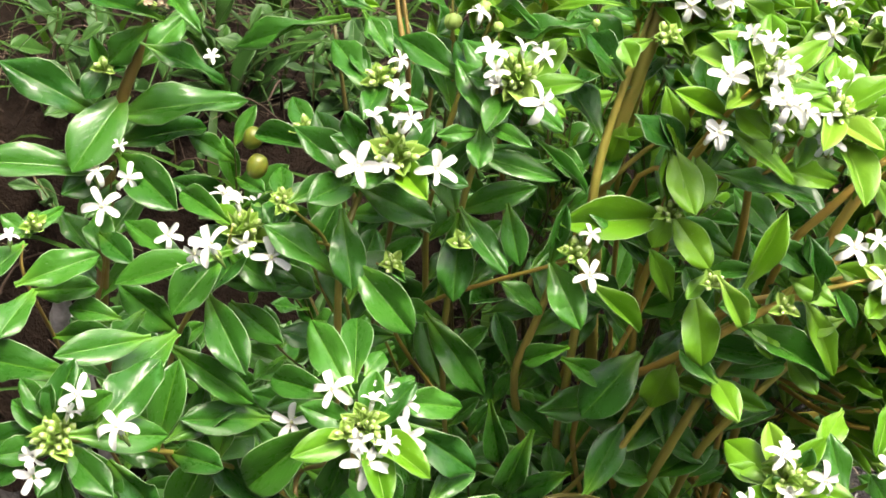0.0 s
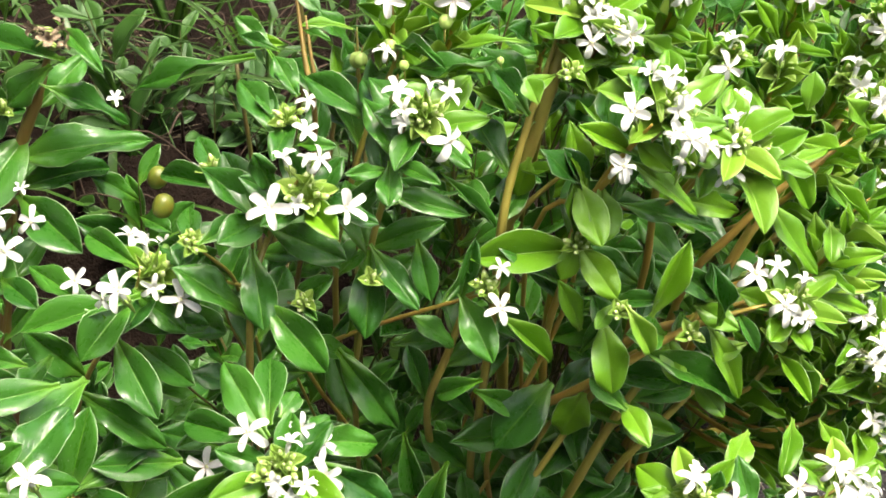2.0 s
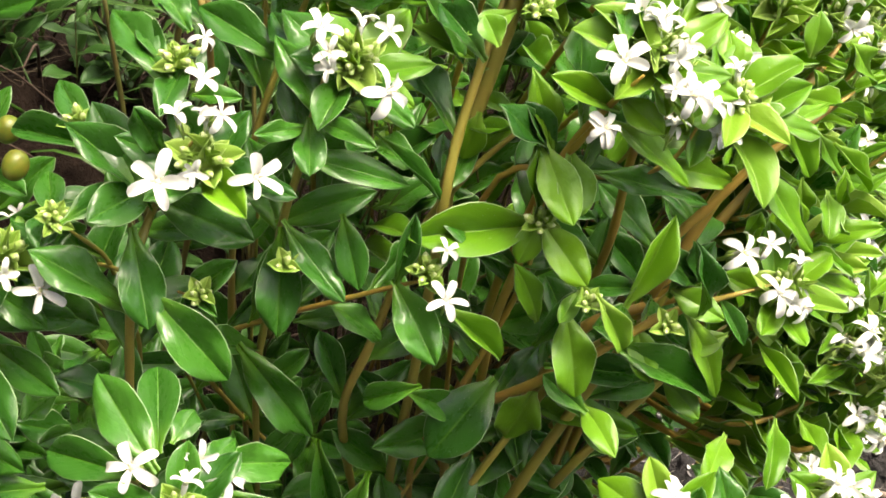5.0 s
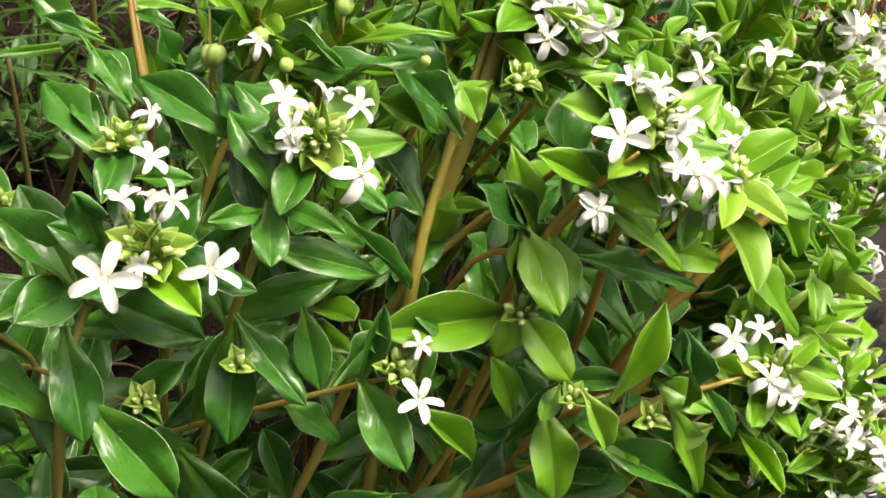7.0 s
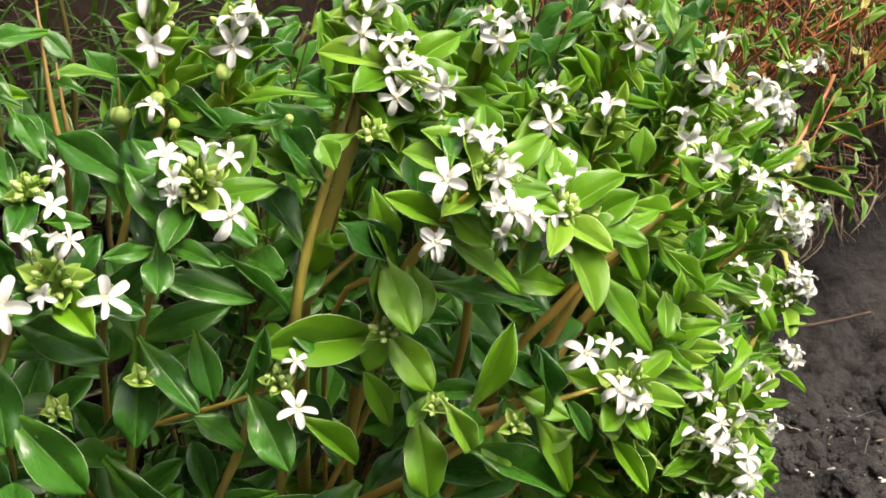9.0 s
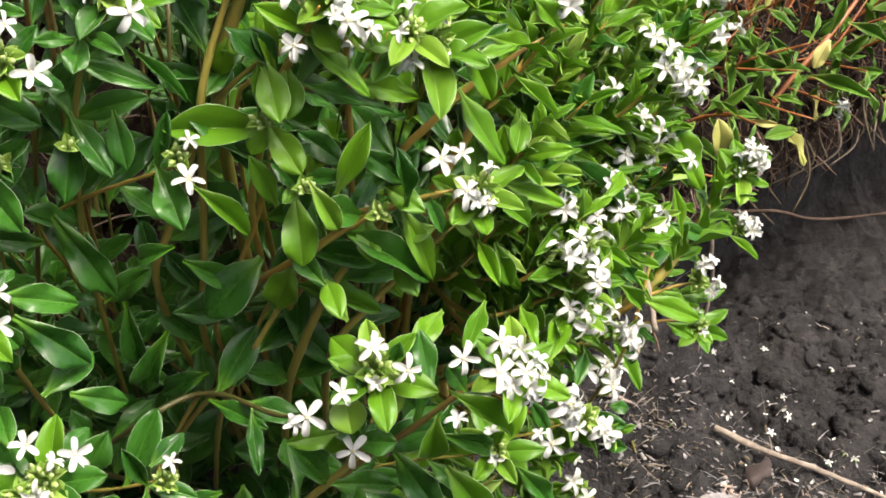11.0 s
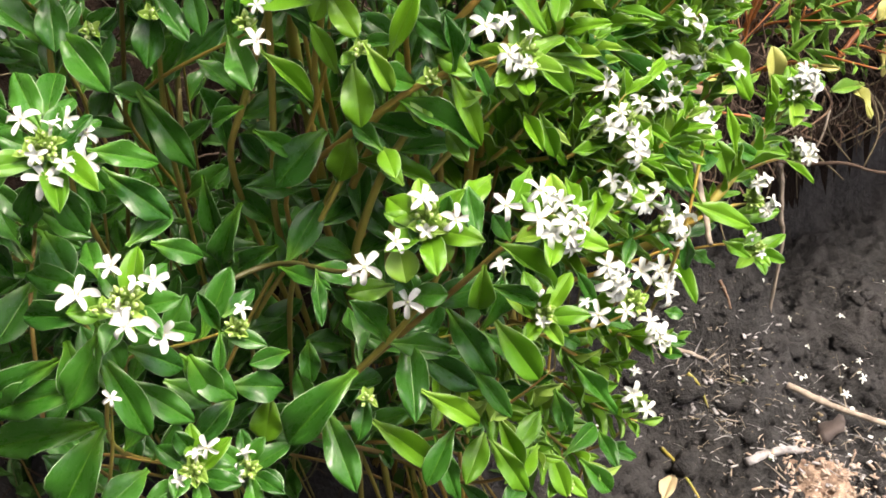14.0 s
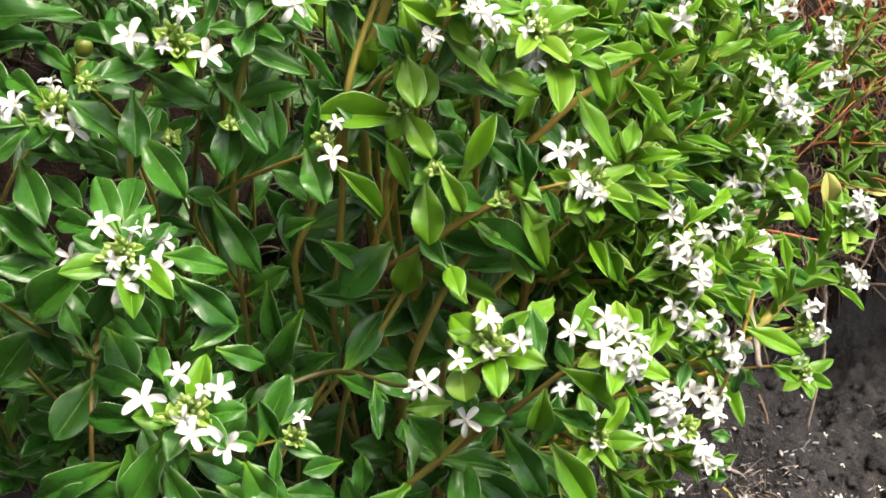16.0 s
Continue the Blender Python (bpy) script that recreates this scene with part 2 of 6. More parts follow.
LEAVES = leaf_stock(14, "leaf", LEAF, (0.05, 0.36), (-0.12, 0.24), (-0.1, 0.12), (1.0, 1.4), (0.74, 0.98))
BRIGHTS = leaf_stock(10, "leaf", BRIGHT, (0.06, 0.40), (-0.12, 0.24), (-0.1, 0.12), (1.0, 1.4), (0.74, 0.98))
YOUNGS = leaf_stock(4, "leaf", YOUNG, (0.15, 0.4), (0, 0.2), (-0.1, 0.2), (0.9, 1.2), (0.6, 0.8))
BRACTS = leaf_stock(6, "bract", BRACT, (0.3, 0.6), (-0.2, 0.25), (-0.1, 0.3), (0.8, 1.1), (0.7, 0.9), 0.02, 8)
BANK_LEAVES = leaf_stock(4, "leaf", BANK_LEAF, (0.1, 0.4), (0, 0.3), (0, 0.2), (0.9, 1.1), (0.75, 0.95))
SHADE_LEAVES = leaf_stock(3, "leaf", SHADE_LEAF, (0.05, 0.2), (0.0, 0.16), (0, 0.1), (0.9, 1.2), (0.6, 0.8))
YELLOWS = leaf_stock(2, "leaf", YELLOW_LEAF, (0.1, 0.3), (0.1, 0.3), (0.1, 0.3), (0.8, 1.0), (0.6, 0.8))


def flower_mesh(seed, open_by):
    """Five spreading petal lobes on a short tube, cream throat, five stamens, green calyx; 1 across, facing +z."""
    r = random.Random(seed)
    verts, faces, index = [], [], []

    def add(vs, fs, mat):
        o = len(verts)
        verts.extend(vs)
        faces.extend(tuple(o + a for a in f) for f in fs)
        index.extend([mat] * len(fs))

    for k in range(5):
        ang = 2 * math.pi * (k + r.uniform(-0.09, 0.09)) / 5
        lift, curl, wide = open_by + r.uniform(-0.18, 0.18), r.uniform(0.2, 1.0), r.uniform(0.18, 0.22)
        twist = r.uniform(-0.5, 0.5)
        long = r.uniform(0.43, 0.53)
        rows, cols = 8, 5
        vs, fs = [], []
        for layer in (0.006, -0.006):
            for i in range(rows):
                u = math.sin(0.5 * math.pi * i / (rows - 1))
                half = wide * 0.5 * (0.42 + 0.58 * math.sin(0.5 * math.pi * min(1, u / 0.5)))
                if u > 0.76:
                    half *= math.sqrt(max(0.0, 1 - ((u - 0.76) / 0.24) ** 2 * 0.93))
                d = 0.05 + u * long
                a = lift - curl * u * u
                for j in range(cols):
                    v = (j / (cols - 1) - 0.5) * 2
                    x, y = d * math.cos(a), half * v
                    z = d * math.sin(a) + 0.55 * half * v * v + twist * half * v + layer
                    vs.append((x * math.cos(ang) - y * math.sin(ang), x * math.sin(ang) + y * math.cos(ang), z))
        n = rows * cols
        for i in range(rows - 1):
            for j in range(cols - 1):
                a = i * cols + j
                fs.append((a, a + cols, a + cols + 1, a + 1))
                fs.append((n + a, n + a + 1, n + a + cols + 1, n + a + cols))
        add(vs, fs, 0)
    vs, fs = tube([(0, 0, 0.05), (0, 0, -0.08), (0, 0, -0.25), (0, 0, -0.44)], [0.095, 0.085, 0.07, 0.055], 8)
    add(vs, fs, 0)
    vs, fs = tube([(0, 0, 0.055), (0, 0, 0.045)], [0.045, 0.05], 8)
    add(vs, fs, 1)
    for k in range(5):
        a = 2 * math.pi * (k + 0.5) / 5
        c, s = math.cos(a), math.sin(a)
        vs, fs = tube([(0.05 * c, 0.05 * s, 0.03), (0.075 * c, 0.075 * s, 0.13), (0.085 * c, 0.085 * s, 0.17)], [0.009, 0.008, 0.018], 5)
        add(vs, fs, 2)
        vs, fs = tube([(0.06 * c, 0.06 * s, -0.5), (0.085 * c, 0.085 * s, -0.38), (0.095 * c, 0.095 * s, -0.2)], [0.045, 0.045, 0.008], 5)
        add(vs, fs, 3)
    vs, fs = tube([(0, 0, -0.42), (0, 0, -0.55), (0, 0, -0.95)], [0.085, 0.06, 0.03], 6)
    add(vs, fs, 3)
    return mesh_of("flower", verts, faces, [PETAL, THROAT, ANTHER, BUD], index)


FLOWERS = [flower_mesh(k, (0.2, 0.45, 0.65, 0.3, 0.85, 0.5)[k % 6]) for k in range(18)]
OPENING = [flower_mesh(20 + k, 1.15) for k in range(3)]
DRIED = [flower_mesh(40 + k, 1.35) for k in range(2)]
for me in DRIED:
    me.materials[0] = HUSK


def bud_mesh(seed):
    """A pointed oval bud, half wrapped in its calyx, on a short stalk; 1 long, along +z."""
    r = random.Random(seed)
    prof = [(0.0, 0.08), (0.08, 0.22), (0.25, 0.28), (0.5, 0.30), (0.75, 0.23), (0.92, 0.11), (1.0, 0.02)]
    vs, fs = tube([(r.uniform(-0.02, 0.02), 0, z) for z, _ in prof], [a * r.uniform(0.9, 1.1) for _, a in prof], 7)
    index = [0 if i // 7 < 4 else 1 for i in range(len(fs) - 2)] + [0, 1]
    for k in range(4):
        a = 2 * math.pi * k / 4 + r.random()
        c, s = math.cos(a), math.sin(a)
        v2, f2 = tube([(0.1 * c, 0.1 * s, 0.0), (0.31 * c, 0.31 * s, 0.3), (0.36 * c, 0.36 * s, 0.62)], [0.10, 0.09, 0.01], 5)
        o = len(vs)
        vs, fs, index = vs + v2, fs + [tuple(o + q for q in f) for f in f2], index + [0] * len(f2)
    v2, f2 = tube([(0, 0, 0.02), (0, 0, -0.5)], [0.07, 0.06], 5)
    o = len(vs)
    return mesh_of("bud", vs + v2, fs + [tuple(o + q for q in f) for f in f2], [BUD, BUD_TIP], index + [0] * len(f2))


BUDS = [bud_mesh(k) for k in range(5)]


def capsule_mesh(seed):
    """A ribbed round seed capsule with its dry style; 1 across."""
    verts, faces = [], []
    rings, sides = 9, 20
    for i in range(rings):
        a = math.pi * i / (rings - 1)
        for k in range(sides):
            b = 2 * math.pi * k / sides
            rad = 0.5 * math.sin(a) * (1 + 0.06 * math.cos(5 * b)) + 0.01
            verts.append((rad * math.cos(b), rad * math.sin(b), 0.55 - 0.55 * math.cos(a) if i else 0))
    for i in range(rings - 1):
        for k in range(sides):
            a, b = i * sides + k, i * sides + (k + 1) % sides
            faces.append((a, b, b + sides, a + sides))
    index = [0] * len(faces)
    for line, rad in (([(0, 0, 1.05), (0.02, 0, 1.3), (0.0, 0, 1.6)], [0.07, 0.035, 0.02]), ([(0, 0, 0.05), (0, 0, -0.3), (0.05, 0, -0.9)], [0.12, 0.08, 0.07])):
        v2, f2 = tube(line, rad, 6)
        o = len(verts)
        verts, faces, index = verts + v2, faces + [tuple(o + q for q in f) for f in f2], index + [1] * len(f2)
    return mesh_of("seed_capsule", verts, faces, [BUD, STEM], index)


CAPSULES = [capsule_mesh(1)]

# ---- the ground: dark soil, stepping up into a bank behind the plants ----


def bank_line(x):
    """The y at which the bank's foot stands."""
    return 0.53 + 0.80 * max(0.0, x - 0.08) - 0.12 * max(0.0, -x - 0.2)


def ground_height(x, y):
    right = min(1, max(0, (x - 0.22) / 0.12))
    s = (y - min(bank_line(x) + 0.17 * right, max(bank_line(x), 1.30))) / (0.18 - 0.09 * right)
    s = min(1.0, max(0.0, s))
    top = 0.28 + 0.10 * min(1, max(0, (0.35 - x) / 0.5))
    z = top * s * s * (3 - 2 * s)
    z = max(z, min(0.12, max(0.0, (y - 0.715) * 1.5)) * min(1, max(0, (0.47 - x) / 0.07)) * min(1, max(0, (x - 0.1) / 0.1)))
    near = 1 / (1 + (abs(x) + abs(y)) * 0.1)
    z += near * (0.022 * noise.noise((x * 5, y * 5, 1)) + 0.018 * noise.noise((x * 24, y * 24, 4)) + 0.022 * (0.25 - abs(noise.noise((x * 42, y * 42, 7)))))
    return z + 0.012 * (0.25 - abs(noise.noise((x * 95, y * 95, 9))))


def spaced(a, b, step, reach):
    """Even steps from a to b, then steps that grow, out to reach."""
    mid = list(np.arange(a, b, step))
    low, high, d = [a], [mid[-1]], step
    while high[-1] < reach:
        d *= 1.35
        low.append(low[-1] - d)
        high.append(high[-1] + d)
    return low[:0:-1] + mid + high[1:]


gx, gy = spaced(-0.45, 0.8, 0.004, 60), spaced(0.40, 1.1, 0.004, 60)
gv = [(x, y, ground_height(x, y)) for y in gy for x in gx]
gf = [(r * len(gx) + c, r * len(gx) + c + 1, (r + 1) * len(gx) + c + 1, (r + 1) * len(gx) + c) for r in range(len(gy) - 1) for c in range(len(gx) - 1)]
# bank and hollow faces get the near-black soil as painted shade
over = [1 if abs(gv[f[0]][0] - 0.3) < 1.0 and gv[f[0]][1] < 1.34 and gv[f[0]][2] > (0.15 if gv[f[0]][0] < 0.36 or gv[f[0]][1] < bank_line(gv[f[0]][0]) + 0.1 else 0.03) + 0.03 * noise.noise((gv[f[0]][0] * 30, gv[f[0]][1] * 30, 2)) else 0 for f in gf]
tagged(new("ground", mesh_of("ground", gv, gf, [SOIL, SHADED_SOIL], over)), "dark crumbly garden soil rising into a bank", "soil", kind="structure")

# ---- plain walls added out of view to block sky light and darken reflections ----


def blocking_wall(name, x0, x1, y0, y1, high):
    bm = bmesh.new()
    bmesh.ops.create_cube(bm, size=1)
    bmesh.ops.scale(bm, vec=(x1 - x0, y1 - y0, high + 0.2), verts=bm.verts)
    bmesh.ops.translate(bm, vec=((x0 + x1) / 2, (y0 + y1) / 2, (high - 0.2) / 2), verts=bm.verts)
    bmesh.ops.bevel(bm, geom=bm.edges, offset=0.02, segments=2, affect="EDGES")
    me = bpy.data.meshes.new(name)
    bm.to_mesh(me)
    bm.free()
    me.materials.append(BLOCKER)
    tagged(new(name, me), "unseen plain dark wall added to block sky light", "wall", kind="structure")


BLOCKER = plain_material("blocker_dark", (0.035, 0.03, 0.022), (0.07, 0.06, 0.045), 12, 0.8, 0.6, 0.003)
blocking_wall("wall_south", -3.0, 3.2, -2.6, -2.5, 1.8)
blocking_wall("wall_west", -0.58, -0.48, -2.5, 1.35, 1.7)
blocking_wall("wall_north", -0.58, 3.2, 1.35, 1.45, 1.3)

# ---- the flowering plants ----
FACING = Vector((0, -0.75, 0.66))
roots = {}


def plant(name):
    """The Empty of one plant at its root, made once."""
    if name not in roots:
        x, label = PLANTS[name]
        ob = new("flowering_plant")
        y = bank_line(x) + 0.03
        ob.location = (0, 0, 0)
        tagged(ob, label, "plant", "white-flowering plants")
        roots[name] = (ob, Vector((x, y, ground_height(x, y) - 0.01)))
    return name


PLANTS = {
    "tall_plant": (-0.10, "tall fleshy-leaved plant with a thick reddish stem"),
    "left_plant": (-0.06, "low glossy green plant with clusters of white flowers"),
    "middle_plant": (0.02, "bushy glossy green plant with clusters of white flowers"),
    "back_plant": (0.10, "woody plant with thick olive stems and narrow leaves"),
    "front_plant": (0.13, "bushy plant with dense white flower heads and glossy leaves"),
    "near_plant": (-0.02, "leafy plant with round white flower heads on reddish stems"),
    "low_plant": (0.16, "sprawling plant with reddish stems and white flowers over soil"),
    "edge_sprig": (0.22, "slanting woody sprig with white flowers over bare soil"),
    "border_plant": (0.19, "dense plant with white flower spikes leaning over soil"),
    "top_plant": (0.08, "upright plant with seed capsules and white flower heads"),
    "inner_a": (-0.09, "shaded leafy stems in the heart of the clump"),
    "inner_b": (-0.03, "shaded leafy stems in the heart of the clump"),
    "inner_c": (0.03, "shaded leafy stems in the heart of the clump"),
    "inner_d": (0.07, "shaded leafy stems in the heart of the clump"),
    "inner_e": (0.12, "shaded leafy stems in the heart of the clump"),
    "inner_f": (0.17, "shaded leafy stems in the heart of the clump"),
    "inner_g": (0.21, "shaded leafy stems in the heart of the clump"),
}


def mm(*p):
    return Vector(p) * 0.001


def stem(p, radius, *points, rooted=True, material=None, dressed=True, behind=False):
    """A stem from its tip down through the points (mm) to the plant's root."""
    thing, root = roots[p]
    line = [mm(*q) for q in points]
    if rooted:
        low = line[-1]
        there = root + Vector((rng.uniform(-0.03, 0.03), rng.uniform(-0.02, 0.02), 0))
        there.z = ground_height(there.x, there.y) - 0.008
        if behind:
            line.append(Vector((low.x + 0.55 * (there.x - low.x), max(there.y, low.y + 0.05) + 0.01, low.z * 0.62)))
            there.y += 0.05
            there.z = ground_height(there.x, there.y) - 0.008
        else:
            on = (low - line[-2]).normalized() if len(line) > 1 else Vector((0, 0.3, -1))
            line.append(low + on * 0.02 + Vector((0, 0.012, -0.018)))
            line.append(line[-1].lerp(there, 0.5) + Vector((0, 0.015, 0)))
        line.append(there)
    line = glide(line, 5)
    n = len(line)
    for _ in range(5):
        line = [line[0]] + [(line[i - 1] + 2 * line[i] + line[i + 1]) / 4 for i in range(1, n - 1)] + [line[-1]]
    rad = [radius * 0.00058 * (0.66 + 0.34 * min(1, i / 14) + (0.10 if i % 5 == 0 else 0)) for i in range(n)]
    for i, k in enumerate((0.35, 0.6, 0.75, 0.85, 0.93)):
        rad[i] *= k
    v, f = tube(line, rad, 8)
    me = mesh_of("stem", v, f, [material or (RED_STEM if p == "tall_plant" or (p in ("near_plant", "low_plant") and rng.random() < 0.35) else AMBER_STEM if p in ("edge_sprig", "front_plant") else STEM)])
    ob = part("stem", me, thing, Matrix())
    if dressed:
        dress(ob, line)
    return ob


def dress(s, line):
    """Crossed pairs of leaves along the shaded lower part of a stem."""
    far, turn = 0.0, rng.uniform(0, 3)
    for i in range(4, len(line) - 6):
        far += (line[i] - line[i - 1]).length
        if far < 0.013:
            continue
        far, turn = 0.0, turn + 1.57
        axis = (line[i - 1] - line[i + 1]).normalized()
        for k in (0, math.pi):
            w = axis.orthogonal().normalized()
            w.rotate(Matrix.Rotation(turn + k, 3, axis))
            if w.y < -0.35 or rng.random() < 0.45:
                continue
            long = rng.uniform(0.018, 0.030)
            end = line[i] + (axis * rng.uniform(0.2, 0.8) + w + Vector((0, 0.15, 0))).normalized() * long
            place(s, "leaf", rng.choice(LEAVES), line[i], end, long * rng.uniform(0.36, 0.44), rng.uniform(-20, 20), axis + Vector((0, -0.6, 0.4)))


def frame_of(y, z):
    y = y.normalized()
    z = (z - y * z.dot(y)).normalized()
    x = y.cross(z)
    return Matrix((x, y, z)).transposed().to_4x4()


def place(s, name, me, base, tip, width, roll, facing=FACING):
    d = tip - base
    length = d.length
    m = Matrix.Translation(base) @ frame_of(d, facing) @ pose(0, 0, 0, 0, roll, 0) @ Matrix.Diagonal((width, length, length, 1))
    return part(name, me, s, m)


lit_rng = random.Random(5)


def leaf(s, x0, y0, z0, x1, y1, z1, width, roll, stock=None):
    """A leaf from its base to its tip (mm); lighter ones to the right stand in for light."""
    if stock is None and lit_rng.random() < min(0.62, max(0.0, (x0 - 15) / 130)):
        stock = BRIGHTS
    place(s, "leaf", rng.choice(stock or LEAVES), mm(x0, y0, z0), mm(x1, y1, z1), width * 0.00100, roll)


def bright_leaf(s, x0, y0, z0, x1, y1, z1, width, roll):
    leaf(s, x0, y0, z0, x1, y1, z1, width, roll, BRIGHTS)


def yellow_leaf(s, x0, y0, z0, x1, y1, z1, width, roll):
    leaf(s, x0, y0, z0, x1, y1, z1, width, roll, YELLOWS)


def young_leaf(s, x0, y0, z0, x1, y1, z1, width, roll):
    leaf(s, x0, y0, z0, x1, y1, z1, width, roll, YOUNGS)


def set_flower(s, stock, at, size, way, name="flower"):
    way = Vector(way).normalized()
    m = Matrix.Translation(at) @ way.to_track_quat("Z", "Y").to_matrix().to_4x4() @ pose(0, 0, 0, 0, 0, rng.uniform(0, 360)) @ Matrix.Scale(size, 4)
    part(name, rng.choice(stock), s, m)


def flower(s, x, y, z, size, way):
    set_flower(s, FLOWERS, mm(x, y, z), size * 0.00097, way)


def cluster(s, x, y, z, count, spread, way, size=9.4):
    """A tight head of flowers that lean away from its middle (mm)."""
    way = Vector(way).normalized()
    for k in range(count):
        side = way.orthogonal().normalized()
        side.rotate(Matrix.Rotation(k * 2.399 + rng.uniform(-0.3, 0.3), 3, way))
        f = math.sqrt((k + 0.5) / count)
        at = mm(x, y, z) + (side * f * spread + way * spread * (0.5 - 0.7 * f * f)) * 0.001
        set_flower(s, FLOWERS if k % 4 else OPENING, at, size * rng.uniform(0.88, 1.12) * 0.001, way + side * (0.3 + 0.8 * f))


def opening_bud(s, x, y, z, size, way):
    set_flower(s, OPENING, mm(x, y, z), size * 0.0012, (way[0] * 0.5, way[1] * 0.5, 0.8), "opening_flower")


def buds(s, x, y, z, count, radius, up=Vector((0, -0.55, 0.75))):
    """A head of buds with small bracts between them, a whorl of leaves below the larger ones."""
    c, r = mm(x, y, z), radius * 0.001
    up = up.normalized()
    back = c - up * r * 0.9
    for k in range(count):
        a = k * 2.399
        f = math.sqrt((k + 0.5) / count)
        side = up.orthogonal().normalized()
        side.rotate(Matrix.Rotation(a, 3, up))
        way = (up * (1.15 - 0.6 * f) + side * f * 0.95).normalized()
        size = min(0.0044, max(0.0027, r * 0.46)) * rng.uniform(0.65, 1.25)
        at = back + (way + Vector((rng.uniform(-0.2, 0.2), rng.uniform(-0.2, 0.2), rng.uniform(-0.2, 0.2)))) * r * rng.uniform(0.55, 0.95)
        m = Matrix.Translation(at) @ way.to_track_quat("Z", "Y").to_matrix().to_4x4() @ Matrix.Scale(size, 4)
        part("bud", BUDS[k % 5], s, m)
    if count >= 9:
        for k in range(2):
            side = up.orthogonal().normalized()
            side.rotate(Matrix.Rotation(k * 2.8 + rng.uniform(0, 1.2), 3, up))
            set_flower(s, OPENING, back + (up * rng.uniform(0.9, 1.3) + side * rng.uniform(0.8, 1.1)) * r, rng.uniform(0.007, 0.009), up * 0.8 + side * 0.6, "opening_flower")
        turn = rng.uniform(0, 6)
        for k in range(6):
            side = up.orthogonal().normalized()
            side.rotate(Matrix.Rotation(turn + k * math.pi / 3 + rng.uniform(-0.25, 0.25), 3, up))
            long = min(0.031, max(0.020, r * 3.1)) * rng.uniform(0.8, 1.15)
            low = back - up * r * rng.uniform(0.6, 1.1)
            # right-hand whorls get lighter leaves, which paints in light under the heads
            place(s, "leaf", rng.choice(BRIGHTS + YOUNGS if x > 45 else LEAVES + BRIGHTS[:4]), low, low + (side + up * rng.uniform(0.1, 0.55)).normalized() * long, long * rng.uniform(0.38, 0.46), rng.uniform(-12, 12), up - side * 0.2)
    for k in range(8 if count >= 8 else 4):
        side = up.orthogonal().normalized()
        side.rotate(Matrix.Rotation(k * 2.399 + rng.uniform(-0.2, 0.2), 3, up))
        long = max(0.006, r * rng.uniform(1.3, 1.9))
        low = back - up * r * 0.5
        place(s, "bract", rng.choice(BRACTS), low, low + (side * 0.85 + up * rng.uniform(0.3, 0.9)).normalized() * long, long * rng.uniform(0.5, 0.65), rng.uniform(-15, 15), up + side * 0.2)
    for k in range(max(3, int(count * 0.7))):
        a = k * 2.399 + rng.random()
        side = up.orthogonal().normalized()
        side.rotate(Matrix.Rotation(a, 3, up))
        tip = back + up * r * rng.uniform(0.7, 1.6) + side * r * rng.uniform(0.4, 1.15)
        place(s, "bract", rng.choice(BRACTS), back + side * r * 0.25, tip, r * rng.uniform(0.26, 0.4), rng.uniform(-25, 25), up - side * 0.4)


def pairs(s, tip, low, count, long, slim, stock=None):
    """Crossed pairs of upright leaves along a stretch of stem (mm)."""
    tip, low = mm(*tip), mm(*low)
    axis = (tip - low).normalized()
    turn = rng.uniform(0, 3)
    for k in range(count):
        at = tip.lerp(low, (k + 0.4) / count)
        for half in (0, math.pi):
            w = axis.orthogonal().normalized()
            w.rotate(Matrix.Rotation(turn + k * 1.57 + half, 3, axis))
            size = long * 0.001 * rng.uniform(0.75, 1.2) * (0.7 + 0.5 * k / count)
            end = at + (axis * rng.uniform(0.7, 1.1) + w * 0.75 + Vector((0, -0.1, 0))).normalized() * size
            place(s, "leaf", rng.choice(stock or BRIGHTS), at, end, size * slim * rng.uniform(0.85, 1.2), rng.uniform(-15, 15), axis - w * 0.3 + Vector((0, -0.5, 0.3)))


def capsule(s, x, y, z, size):
    m = Matrix.Translation(mm(x, y, z)) @ pose(0, 0, 0, rng.uniform(-15, 15), rng.uniform(-15, 15), 0) @ Matrix.Scale(size * 0.001, 4)
    part("seed_capsule", CAPSULES[0], s, m)


